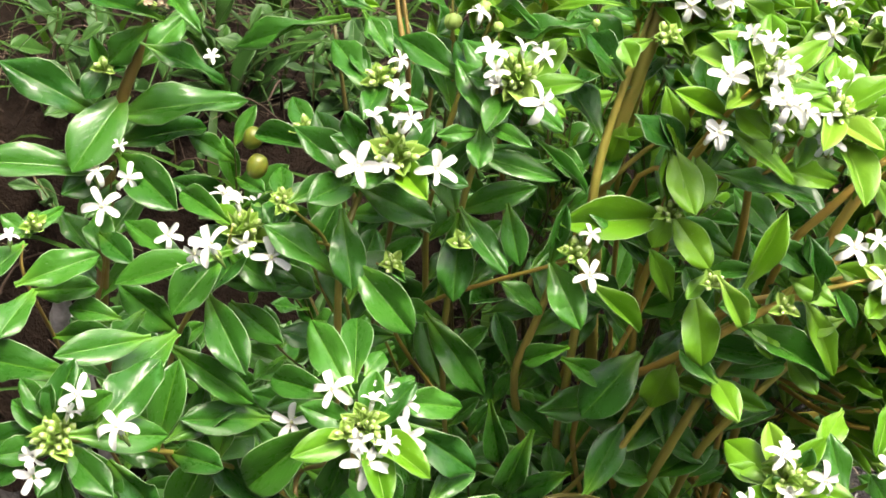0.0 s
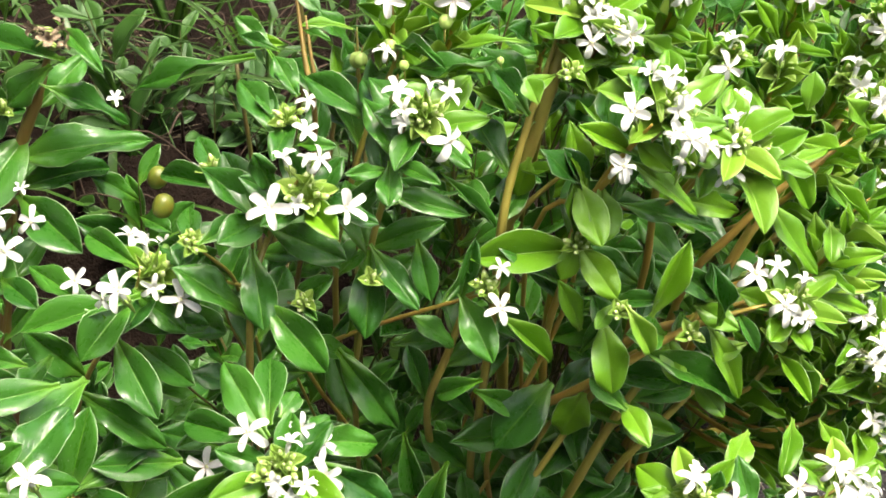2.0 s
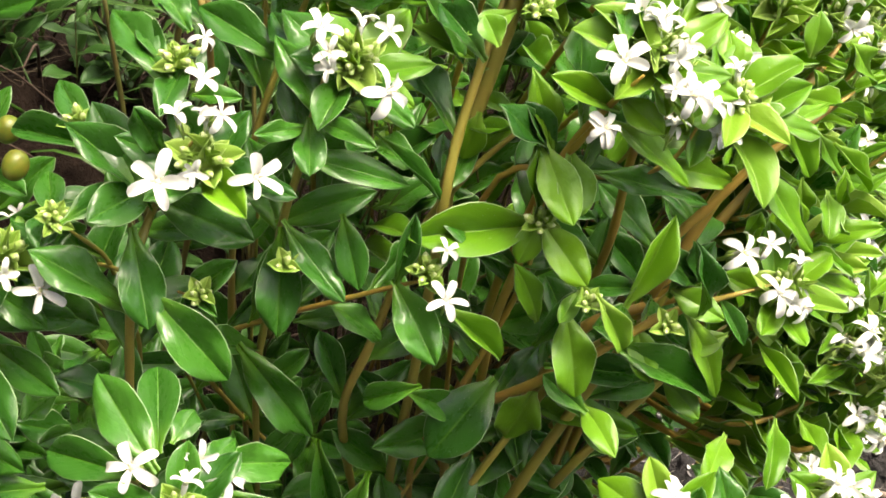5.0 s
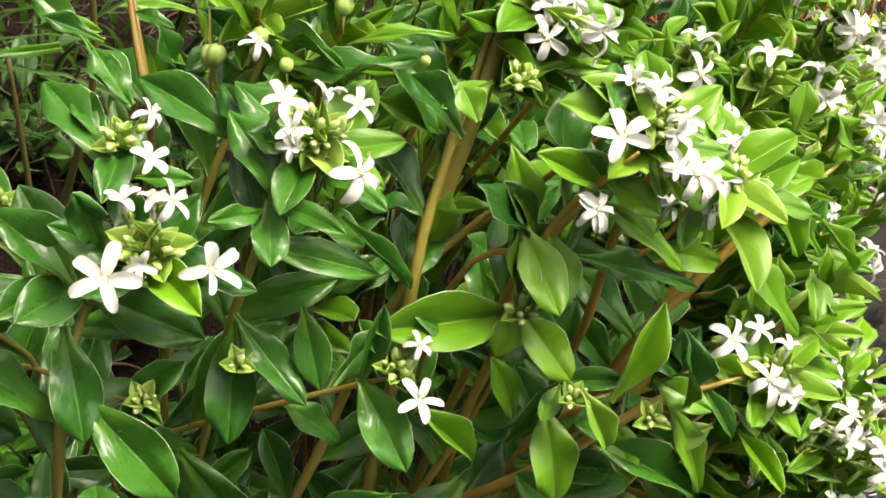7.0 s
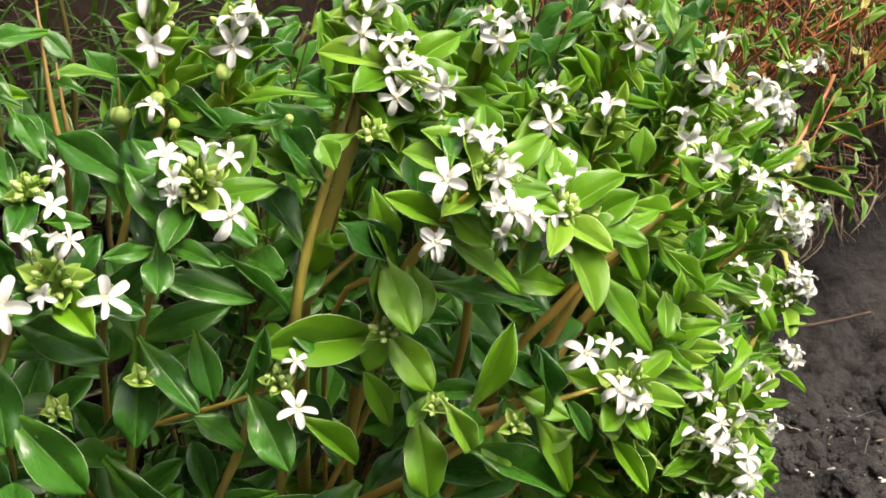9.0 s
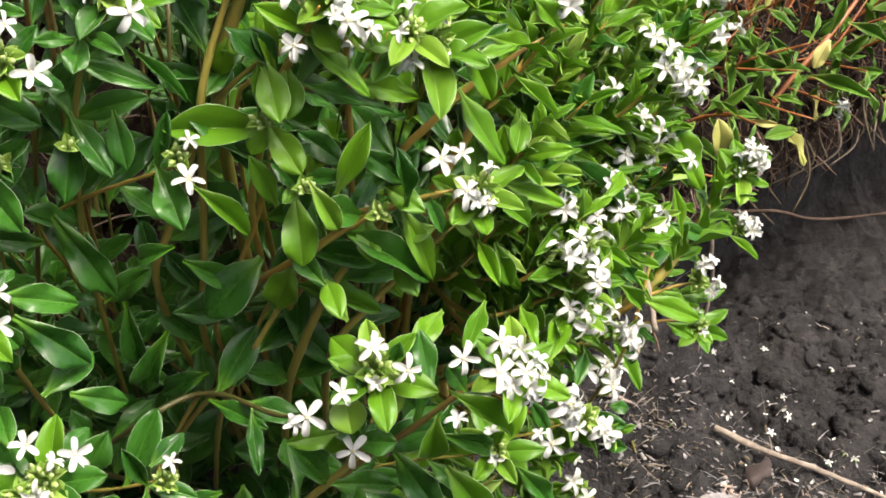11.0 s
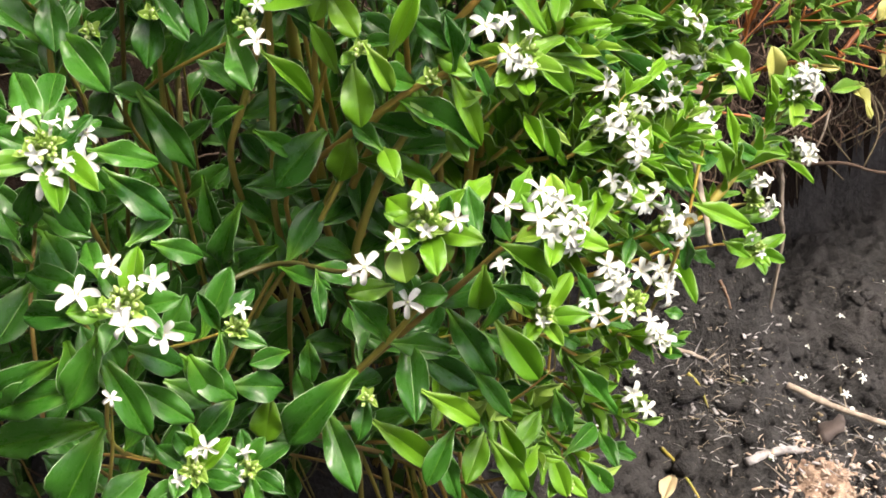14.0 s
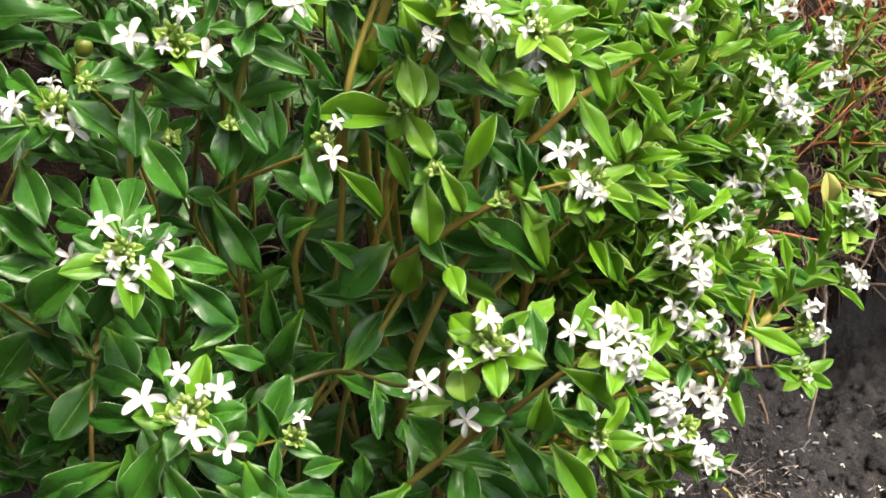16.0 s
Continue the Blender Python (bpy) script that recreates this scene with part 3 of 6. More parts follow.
def shoot(p, tip, back, flowers, leaves=18, size=0.027, stock=None, bracts=True):
    """A whole flowering shoot: stem, crossed pairs of leaves that shrink towards the tip, flowers and buds at its head."""
    tip, back = mm(*tip), mm(*back)
    axis = (tip - back).normalized()
    sag = Vector((0, 0, -0.006))
    mid = tip.lerp(back, 0.5) + sag
    # inner shoots without bracts wear the darkened stem as painted shade
    s = stem(p, 1.9 if bracts else 1.0, tip * 1000, mid * 1000, back * 1000, dressed=False, material=AMBER_STEM if bracts else SHADED_STEM, behind=True)
    side = axis.orthogonal().normalized()
    for k in range(leaves):
        f = (k + 0.6) / leaves
        at = tip.lerp(mid, min(1, 2 * f)) if f < 0.5 else mid.lerp(back, 2 * f - 1)
        w = side.copy()
        w.rotate(Matrix.Rotation(k * 2.399 + rng.uniform(-0.3, 0.3), 3, axis))
        long = size * ((0.42 if flowers else 0.5) + 0.68 * f) * rng.uniform(0.85, 1.15)
        end = at + (axis * (rng.uniform(0.7, 1.2) if bracts else rng.uniform(0.35, 0.75)) + w * 0.8 + Vector((0, -0.12, 0.02))).normalized() * long
        # border shoots take lighter leaves: sunlight put into their colour
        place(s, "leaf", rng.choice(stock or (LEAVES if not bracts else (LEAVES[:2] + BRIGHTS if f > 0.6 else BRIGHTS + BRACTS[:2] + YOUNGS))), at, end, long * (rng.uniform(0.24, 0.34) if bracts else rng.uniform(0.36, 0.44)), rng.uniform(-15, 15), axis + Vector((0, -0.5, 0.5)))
    for k in range(flowers + (3 if flowers > 4 else 0)):
        w = side.copy()
        w.rotate(Matrix.Rotation(k * 2.399 + 1, 3, axis))
        at = tip + w * rng.uniform(0.002, 0.007) + axis * rng.uniform(-0.008, 0.006) + Vector((0, -0.005, 0.002))
        set_flower(s, FLOWERS if rng.random() < 0.75 else OPENING, at, rng.uniform(0.0100, 0.0124), w * 0.9 + axis * 0.8 + Vector((0.35, -0.15, 0.1)))
    if flowers and bracts:
        buds(s, *(tip * 1000), 7, 5.5, axis + Vector((0, -0.3, 0.3)))
    return s


p = plant("tall_plant")
s = stem(p, 4.4, (-95, 395, 561), (-104, 399, 538), (-113, 403, 520), (-123, 409, 486), (-136, 419, 422))
leaf(s, -110, 404, 524, -126, 381, 505, 18.5, -4)
leaf(s, -119, 401, 517, -151, 400, 538, 14.6, 4)
leaf(s, -117, 399, 517, -68, 405, 521, 14.7, -15)
leaf(s, -117, 401, 505, -86, 417, 505, 12.2, -2)
leaf(s, -119, 393, 499, -162, 382, 508, 13.4, 17)
leaf(s, -100, 390, 548, -74, 396, 531, 9.2, -22)
leaf(s, -96, 394, 553, -113, 397, 538, 10.5, -8)
leaf(s, -115, 402, 532, -118, 400, 547, 5.8, 5)
leaf(s, -114, 403, 535, -122, 395, 526, 9.7, -4)
leaf(s, -117, 403, 533, -106, 393, 538, 4.8, -4)
buds(s, -114, 395, 538, 4, 2.7)
leaf(s, -91, 392, 555, -120, 404, 560, 9.7, 15)
leaf(s, -94, 402, 565, -77, 380, 555, 6.6, -13)
for k in range(5):
    set_flower(s, DRIED, mm(-95 + 3 * math.cos(k * 2.4), 393 + 2 * math.sin(k * 2.4), 560 + 1.5 * k), 0.0085, (math.cos(k * 2.4), math.sin(k * 2.4) - 0.5, 0.4), "dried_flower")
flower(s, -71, 362, 554, 6.2, (0.33, -0.60, 0.73))
s = stem(p, 1.3, (-116, 393, 500), (-124, 403, 467), (-136, 414, 426))
flower(s, -118, 382, 505, 11.5, (0.17, -0.47, 0.87))
flower(s, -107, 381, 503, 10.8, (0.20, -0.80, 0.57))
flower(s, -114, 370, 498, 14.0, (0.10, -0.75, 0.65))
flower(s, -110, 387, 512, 6.5, (0.19, -0.43, 0.88))
leaf(s, -114, 397, 505, -90, 374, 494, 15.6, 4)
leaf(s, -115, 396, 501, -132, 384, 495, 10.8, 1)
leaf(s, -119, 384, 490, -116, 365, 484, 10.6, -3)
leaf(s, -117, 371, 487, -102, 354, 485, 9.5, -8)
leaf(s, -117, 402, 491, -125, 383, 486, 10.0, 6)
s = stem(p, 1.2, (-131, 339, 501), (-132, 336, 495), (-131, 339, 481), (-132, 356, 451), (-137, 380, 412))
leaf(s, -129, 321, 497, -106, 334, 500, 11.1, -0)
leaf(s, -122, 318, 497, -129, 299, 492, 10.0, 4)
leaf(s, -131, 341, 500, -141, 323, 496, 10.5, 6)
leaf(s, -134, 345, 500, -124, 362, 502, 5.0, 18)
leaf(s, -131, 346, 500, -141, 351, 505, 6.3, 7)
leaf(s, -133, 347, 501, -130, 362, 499, 6.6, -2)
buds(s, -130, 347, 504, 6, 3.2)
opening_bud(s, -133, 334, 506, 5.2, (0.30, -0.59, 0.75))
p = plant("left_plant")
s = stem(p, 1.6, (-64, 332, 511), (-70, 338, 492), (-84, 344, 471), (-96, 361, 441), (-107, 381, 395))
flower(s, -75, 382, 496, 12.8, (0.06, -0.21, 0.98))
flower(s, -82, 325, 512, 9.4, (0.41, -0.74, 0.52))
flower(s, -66, 308, 518, 12.9, (-0.21, -0.46, 0.86))
flower(s, -71, 309, 515, 7.4, (-0.15, -0.84, 0.52))
flower(s, -52, 326, 504, 12.3, (0.51, -0.74, 0.43))
flower(s, -61, 365, 502, 6.3, (0.03, -0.70, 0.71))
buds(s, -61, 336, 509, 10, 6.6)
leaf(s, -65, 336, 510, -83, 354, 512, 8.9, -3)
leaf(s, -63, 323, 507, -97, 315, 501, 9.6, 16)
leaf(s, -66, 326, 505, -80, 309, 494, 12.1, -2)
leaf(s, -67, 332, 504, -52, 331, 489, 8.4, -2)
leaf(s, -73, 317, 503, -98, 338, 510, 8.0, 15)
leaf(s, -74, 333, 487, -60, 311, 471, 12.6, 1)
leaf(s, -69, 343, 477, -50, 325, 473, 10.0, 6)
leaf(s, -84, 299, 493, -108, 285, 496, 10.5, 3)
leaf(s, -79, 310, 487, -94, 290, 480, 14.1, 7)
leaf(s, -86, 318, 479, -60, 319, 454, 10.7, -6)
leaf(s, -104, 291, 485, -141, 304, 484, 11.8, 14)
leaf(s, -87, 307, 448, -64, 325, 452, 9.1, -9)
leaf(s, -55, 363, 409, -94, 350, 413, 15.9, -5)
leaf(s, -62, 360, 480, -41, 344, 480, 11.2, 6)
leaf(s, -94, 332, 481, -102, 315, 478, 7.9, 7)
leaf(s, -102, 333, 477, -119, 335, 480, 8.1, 6)
s = stem(p, 1.2, (-48, 333, 519), (-42, 339, 509), (-37, 345, 499), (-35, 362, 468))
leaf(s, -49, 337, 517, -51, 355, 520, 7.9, 1)
leaf(s, -50, 344, 516, -52, 331, 512, 7.8, 3)
leaf(s, -45, 321, 525, -32, 333, 527, 7.5, -5)
buds(s, -48, 333, 520, 8, 2.7)
s = stem(p, 1.6, (-105, 268, 481), (-95, 276, 473), (-82, 294, 455), (-78, 379, 377), (-46, 320, 410))
flower(s, -97, 268, 496, 10.5, (0.33, -0.64, 0.69))
flower(s, -85, 260, 491, 11.8, (-0.08, -0.43, 0.90))
flower(s, -111, 262, 473, 10.1, (0.36, -0.80, 0.47))
buds(s, -105, 266, 484, 16, 6.1)
leaf(s, -108, 272, 479, -100, 280, 499, 9.3, -7)
leaf(s, -106, 272, 482, -117, 282, 491, 7.0, 5)
leaf(s, -109, 275, 483, -106, 275, 494, 6.2, -1)
leaf(s, -106, 273, 481, -129, 272, 475, 9.4, -6)
leaf(s, -105, 269, 480, -89, 265, 462, 11.7, -3)
leaf(s, -101, 267, 483, -77, 278, 474, 10.3, 4)
leaf(s, -101, 272, 484, -88, 270, 495, 7.6, 6)
leaf(s, -93, 267, 485, -79, 288, 493, 14.1, -7)
leaf(s, -91, 266, 475, -81, 270, 454, 9.4, 2)
leaf(s, -111, 273, 476, -126, 268, 466, 9.5, -7)
leaf(s, -107, 272, 475, -107, 270, 453, 11.1, 3)
p = plant("middle_plant")
s = stem(p, 2.0, (-15, 320, 546), (-23, 335, 525), (-28, 333, 514), (-31, 326, 505), (-33, 329, 481), (-36, 348, 436))
flower(s, -22, 294, 550, 12.8, (-0.06, -0.72, 0.67))
flower(s, -2, 315, 539, 12.4, (0.39, -0.75, 0.53))
flower(s, -9, 318, 553, 9.1, (0.42, -0.59, 0.69))
flower(s, -13, 323, 559, 8.2, (0.41, -0.50, 0.76))
flower(s, -12, 334, 564, 7.0, (0.41, -0.49, 0.77))
opening_bud(s, -18, 311, 556, 6.4, (-0.26, -0.67, 0.70))
buds(s, -13, 318, 544, 12, 6.3)
buds(s, -18, 329, 562, 7, 4.1)
buds(s, -10, 321, 535, 3, 2.3)
leaf(s, -28, 331, 528, -38, 344, 544, 12.2, -7)
leaf(s, -22, 324, 540, -27, 316, 556, 7.1, -5)
leaf(s, -26, 334, 526, -39, 318, 527, 10.9, -1)
leaf(s, -26, 333, 525, -2, 322, 518, 11.7, 2)
leaf(s, -30, 327, 520, -27, 315, 499, 11.4, -6)
leaf(s, -31, 341, 510, -7, 337, 512, 8.2, -17)
leaf(s, -19, 327, 555, -32, 348, 565, 9.8, 6)
leaf(s, -20, 333, 557, -26, 344, 564, 5.9, -3)
leaf(s, -15, 347, 560, -22, 359, 568, 8.5, 7)
leaf(s, -16, 336, 558, -22, 317, 553, 7.2, 6)
leaf(s, -15, 330, 552, -4, 326, 553, 4.8, -2)
leaf(s, 8, 345, 552, -13, 358, 562, 10.1, -1)
s = stem(p, 1.1, (-44, 368, 528), (-40, 370, 521), (-35, 375, 509), (-34, 385, 487))
leaf(s, -41, 358, 528, -49, 378, 534, 8.2, 0)
leaf(s, -36, 355, 525, -61, 371, 524, 8.4, 5)
buds(s, -43, 360, 532, 7, 3.9)
opening_bud(s, -49, 369, 526, 4.6, (0.16, -0.66, 0.73))
s = stem(p, 1.1, (-16, 325, 501), (-23, 332, 499), (-33, 342, 497))
leaf(s, -27, 322, 505, -9, 311, 486, 12.7, 2)
leaf(s, -15, 327, 501, -20, 315, 501, 4.3, 7)
leaf(s, -16, 327, 501, -6, 322, 513, 7.6, 0)
leaf(s, -16, 326, 500, -11, 316, 501, 3.4, -1)
buds(s, -15, 320, 505, 6, 2.0)
s = stem(p, 1.8, (15, 331, 558), (12, 330, 547), (9, 332, 531), (5, 338, 512), (1, 356, 463))
flower(s, 13, 329, 568, 9.8, (0.23, -0.50, 0.83))
flower(s, 15, 326, 564, 7.9, (-0.08, -0.85, 0.51))
flower(s, 27, 318, 558, 12.7, (0.45, -0.77, 0.45))
flower(s, 28, 327, 568, 7.8, (0.10, -0.66, 0.74))
buds(s, 21, 328, 563, 14, 6.3)
leaf(s, 10, 334, 558, 4, 352, 563, 8.3, -8)
leaf(s, 15, 325, 547, 4, 340, 562, 8.9, -1)
leaf(s, 11, 328, 547, 10, 315, 539, 8.0, 1)
leaf(s, 12, 327, 547, 25, 316, 545, 5.6, -9)
leaf(s, 7, 322, 541, 34, 322, 532, 8.3, -11)
bright_leaf(s, 24, 332, 556, 35, 328, 549, 5.6, 2)
leaf(s, 11, 327, 545, -2, 320, 547, 4.8, -7)
leaf(s, 25, 322, 546, 42, 325, 526, 4.3, -19)
leaf(s, 4, 340, 512, 29, 339, 521, 9.5, -1)
leaf(s, 5, 330, 517, 3, 321, 491, 11.6, 3)
leaf(s, 5, 330, 519, 19, 317, 503, 8.5, -9)
leaf(s, 19, 327, 522, 23, 322, 503, 8.4, 3)
buds(s, 5, 324, 510, 3, 1.7)
s = stem(p, 1.0, (3, 373, 572), (3, 370, 564))
capsule(s, 3, 363, 563, 4.5)
s = stem(p, 1.8, (18, 366, 573), (12, 368, 556), (3, 366, 534), (-3, 372, 504))
flower(s, 11, 352, 572, 7.6, (0.23, -0.41, 0.89))
capsule(s, 16, 343, 569, 2.9)
leaf(s, 16, 348, 568, 42, 335, 575, 7.0, -24)
leaf(s, 14, 358, 571, 28, 341, 570, 4.1, -14)
leaf(s, 8, 381, 563, -2, 376, 556, 5.4, 7)
s = stem(p, 1.6, (-13, 385, 572), (-11, 376, 556), (-7, 374, 532), (-7, 379, 501), material=RED_STEM)
leaf(s, -24, 379, 563, -35, 385, 572, 7.2, -4)
leaf(s, -29, 378, 561, -69, 386, 547, 7.0, 21)
leaf(s, -7, 349, 514, 10, 346, 533, 8.7, 1)
p = plant("back_plant")
s = stem(p, 2.5, (63, 352, 579), (54, 344, 554), (48, 339, 535), (45, 335, 518), (45, 344, 484), (43, 358, 428))
bright_leaf(s, 53, 326, 565, 50, 330, 571, 7.1, -3)
leaf(s, 51, 329, 560, 42, 342, 569, 8.1, -2)
bright_leaf(s, 37, 350, 560, 51, 340, 556, 8.3, -3)
bright_leaf(s, 54, 342, 541, 51, 344, 527, 8.5, -2)
bright_leaf(s, 60, 335, 569, 76, 340, 572, 4.3, -14)
flower(s, 77, 336, 580, 8.8, (-0.08, -0.58, 0.81))
buds(s, 62, 328, 574, 6, 3.1)
s = stem(p, 2.4, (71, 348, 537), (50, 348, 517), (40, 355, 490), (30, 357, 453))
bright_leaf(s, 49, 344, 536, 69, 336, 539, 3.5, -18)
p = plant("front_plant")
s = stem(p, 2.2, (82, 310, 565), (77, 321, 550), (72, 327, 537), (66, 327, 518), (64, 330, 499))
flower(s, 75, 304, 571, 12.9, (-0.29, -0.65, 0.71))
flower(s, 88, 319, 575, 10.6, (0.25, -0.53, 0.81))
flower(s, 90, 300, 565, 11.5, (-0.15, -0.78, 0.61))
flower(s, 97, 306, 560, 8.7, (-0.12, -0.49, 0.86))
flower(s, 75, 309, 553, 8.9, (0.03, -0.74, 0.67))
flower(s, 92, 312, 571, 7.5, (-0.22, -0.54, 0.81))
flower(s, 86, 301, 566, 6.2, (-0.06, -0.80, 0.60))
flower(s, 116, 335, 558, 12.3, (0.03, -0.81, 0.59))
flower(s, 112, 328, 541, 10.1, (-0.17, -0.55, 0.81))
flower(s, 122, 326, 544, 4.9, (0.21, -0.80, 0.56))
buds(s, 88, 313, 571, 12, 5.4)
buds(s, 118, 331, 549, 16, 7.8)
leaf(s, 78, 314, 570, 82, 328, 577, 6.9, -1)
bright_leaf(s, 69, 326, 531, 64, 335, 556, 6.4, 10)
bright_leaf(s, 81, 319, 552, 63, 317, 562, 7.0, 0)
bright_leaf(s, 73, 327, 539, 73, 316, 525, 11.0, -5)
bright_leaf(s, 70, 324, 523, 64, 326, 540, 7.4, 5)
bright_leaf(s, 80, 317, 557, 88, 307, 552, 7.7, 5)
bright_leaf(s, 78, 318, 551, 98, 311, 536, 7.5, -19)
leaf(s, 76, 322, 535, 107, 318, 527, 7.6, -16)
bright_leaf(s, 94, 318, 538, 115, 324, 530, 8.1, 5)
bright_leaf(s, 106, 330, 544, 99, 315, 539, 6.4, 2)
leaf(s, 127, 372, 559, 107, 355, 558, 10.4, 5)
bright_leaf(s, 103, 320, 558, 113, 340, 564, 5.6, -2)
s = stem(p, 1.4, (103, 319, 554), (96, 320, 536), (79, 324, 532), (71, 327, 531))
s = stem(p, 1.8, (68, 325, 518), (67, 331, 498), (63, 340, 474), (52, 351, 434))
leaf(s, 69, 329, 516, 34, 323, 517, 13.5, -6)
leaf(s, 67, 324, 521, 62, 321, 510, 7.5, -3)
leaf(s, 67, 323, 521, 78, 314, 507, 10.3, 5)
leaf(s, 32, 324, 502, 36, 323, 524, 5.4, 10)
buds(s, 66, 317, 524, 7, 2.6)
s = stem(p, 1.3, (40, 321, 506), (35, 327, 501), (21, 336, 491), (3, 350, 476), (-9, 364, 461))
flower(s, 43, 313, 505, 10.9, (-0.04, -0.60, 0.80))
flower(s, 43, 317, 517, 6.9, (0.02, -0.60, 0.80))
buds(s, 39, 318, 511, 8, 3.7)
leaf(s, 32, 325, 504, 41, 310, 488, 11.2, 7)
leaf(s, 39, 326, 508, 33, 322, 518, 5.0, -6)
leaf(s, 43, 320, 499, 61, 324, 478, 8.0, -13)
p = plant("middle_plant")
s = stem(p, 2.0, (65, 379, 415), (35, 367, 368), (14, 365, 318))
leaf(s, -6, 343, 473, 14, 342, 440, 12.2, 7)
leaf(s, 38, 310, 482, 25, 320, 470, 7.3, 6)
leaf(s, 16, 346, 436, 20, 346, 408, 9.3, 8)
leaf(s, 31, 342, 426, 21, 343, 397, 10.6, -1)
leaf(s, 4, 294, 435, 21, 303, 424, 9.5, 7)
leaf(s, -12, 299, 462, 10, 303, 440, 12.4, 7)
leaf(s, -17, 302, 468, 6, 312, 458, 10.3, -4)
leaf(s, -5, 295, 433, 9, 313, 438, 10.5, 4)
s = stem(p, 2.0, (135, 325, 498), (120, 330, 490), (106, 332, 484), (88, 335, 471), (80, 339, 456), (55, 345, 401))
flower(s, 123, 325, 508, 12.7, (0.32, -0.70, 0.64))
flower(s, 130, 325, 510, 8.2, (0.05, -0.57, 0.82))
flower(s, 132, 318, 500, 12.2, (-0.08, -0.55, 0.83))
flower(s, 139, 317, 496, 10.2, (0.44, -0.74, 0.50))
buds(s, 137, 321, 500, 14, 6.1)
leaf(s, 129, 337, 506, 129, 332, 516, 5.2, -7)
leaf(s, 76, 322, 495, 79, 313, 473, 12.5, 1)
leaf(s, 99, 330, 483, 83, 319, 491, 11.2, -3)
leaf(s, 79, 321, 501, 72, 313, 497, 5.1, 5)
leaf(s, 78, 321, 502, 91, 314, 506, 6.1, -7)
buds(s, 79, 313, 503, 6, 2.2)
leaf(s, 90, 330, 478, 123, 324, 460, 10.7, -7)
leaf(s, 111, 327, 489, 124, 324, 461, 9.0, -8)
leaf(s, 77, 336, 466, 106, 340, 458, 9.9, -0)
buds(s, 104, 320, 490, 6, 2.1)
leaf(s, 114, 330, 494, 108, 324, 513, 5.5, 14)
leaf(s, 106, 328, 493, 116, 328, 510, 8.3, 6)
leaf(s, 120, 328, 493, 125, 317, 484, 5.2, 1)
leaf(s, 142, 331, 492, 158, 338, 476, 9.7, -8)
leaf(s, 144, 336, 494, 172, 344, 480, 7.7, -10)
leaf(s, 129, 338, 527, 146, 331, 503, 9.7, -17)
bright_leaf(s, 152, 342, 516, 149, 330, 508, 7.9, -3)
leaf(s, 154, 351, 500, 180, 355, 479, 8.5, -11)
s = stem(p, 1.8, (75, 344, 451), (67, 357, 427), (55, 353, 401), (35, 367, 362))
leaf(s, 75, 335, 458, 70, 340, 437, 13.3, 0)
leaf(s, 75, 351, 441, 108, 334, 440, 10.6, -14)
leaf(s, 65, 340, 459, 46, 333, 438, 16.9, 7)
leaf(s, 71, 360, 426, 32, 347, 430, 11.1, 16)
leaf(s, 65, 373, 420, 93, 349, 405, 14.3, -3)
leaf(s, 62, 360, 409, 55, 340, 401, 6.2, -13)
leaf(s, 38, 333, 462, 54, 341, 448, 8.8, 6)
leaf(s, 45, 344, 405, 27, 351, 389, 9.4, -0)
p = plant("near_plant")
s = stem(p, 1.6, (-22, 270, 484), (-31, 283, 459), (-54, 346, 403), (-42, 291, 408), (-47, 303, 350))
flower(s, -30, 296, 490, 12.5, (0.25, -0.58, 0.78))
flower(s, -30, 277, 491, 12.0, (-0.19, -0.69, 0.70))
flower(s, -43, 284, 474, 11.6, (-0.18, -0.84, 0.52))
flower(s, -21, 262, 477, 14.3, (0.25, -0.49, 0.83))
flower(s, -16, 278, 491, 7.9, (0.31, -0.81, 0.50))
flower(s, -10, 276, 487, 10.9, (0.43, -0.70, 0.57))
flower(s, -10, 270, 480, 11.2, (0.45, -0.78, 0.44))
flower(s, -15, 265, 482, 9.2, (0.31, -0.77, 0.56))
buds(s, -21, 266, 488, 16, 5.1)
buds(s, -26, 265, 485, 3, 1.8)
leaf(s, -25, 280, 486, -38, 302, 497, 11.7, -8)
leaf(s, -29, 277, 488, -49, 292, 484, 9.6, 2)
leaf(s, -25, 286, 486, -25, 306, 495, 9.8, 6)
leaf(s, -22, 287, 488, -17, 296, 490, 7.0, -7)
leaf(s, -32, 279, 478, -57, 282, 452, 14.6, -4)
leaf(s, -26, 273, 475, -34, 277, 451, 9.6, -4)
leaf(s, -22, 271, 472, -13, 275, 450, 11.5, 0)
leaf(s, -14, 275, 474, -9, 280, 455, 8.7, -1)
leaf(s, -27, 271, 485, -37, 279, 470, 7.6, -0)
leaf(s, -13, 278, 476, -6, 279, 465, 7.7, 4)
leaf(s, -16, 283, 484, -8, 292, 484, 5.8, -8)
leaf(s, -39, 311, 429, -25, 291, 421, 13.7, -7)
leaf(s, -44, 312, 408, -56, 289, 393, 15.1, -6)
leaf(s, -91, 373, 396, -66, 350, 384, 14.5, -6)
leaf(s, -89, 382, 386, -103, 357, 368, 17.4, -7)
leaf(s, -56, 322, 446, -82, 311, 454, 11.7, 8)
s = stem(p, 1.6, (3, 245, 442), (-2, 247, 423), (-8, 254, 393))
flower(s, -13, 250, 440, 14.9, (0.27, -0.45, 0.85))
flower(s, 0, 248, 453, 10.3, (0.04, -0.59, 0.81))
flower(s, 12, 254, 444, 11.6, (0.36, -0.68, 0.64))
flower(s, 7, 232, 441, 11.9, (-0.10, -0.60, 0.79))
flower(s, 16, 239, 434, 14.0, (0.39, -0.84, 0.38))
flower(s, 0, 229, 415, 6.8, (0.17, -0.70, 0.69))
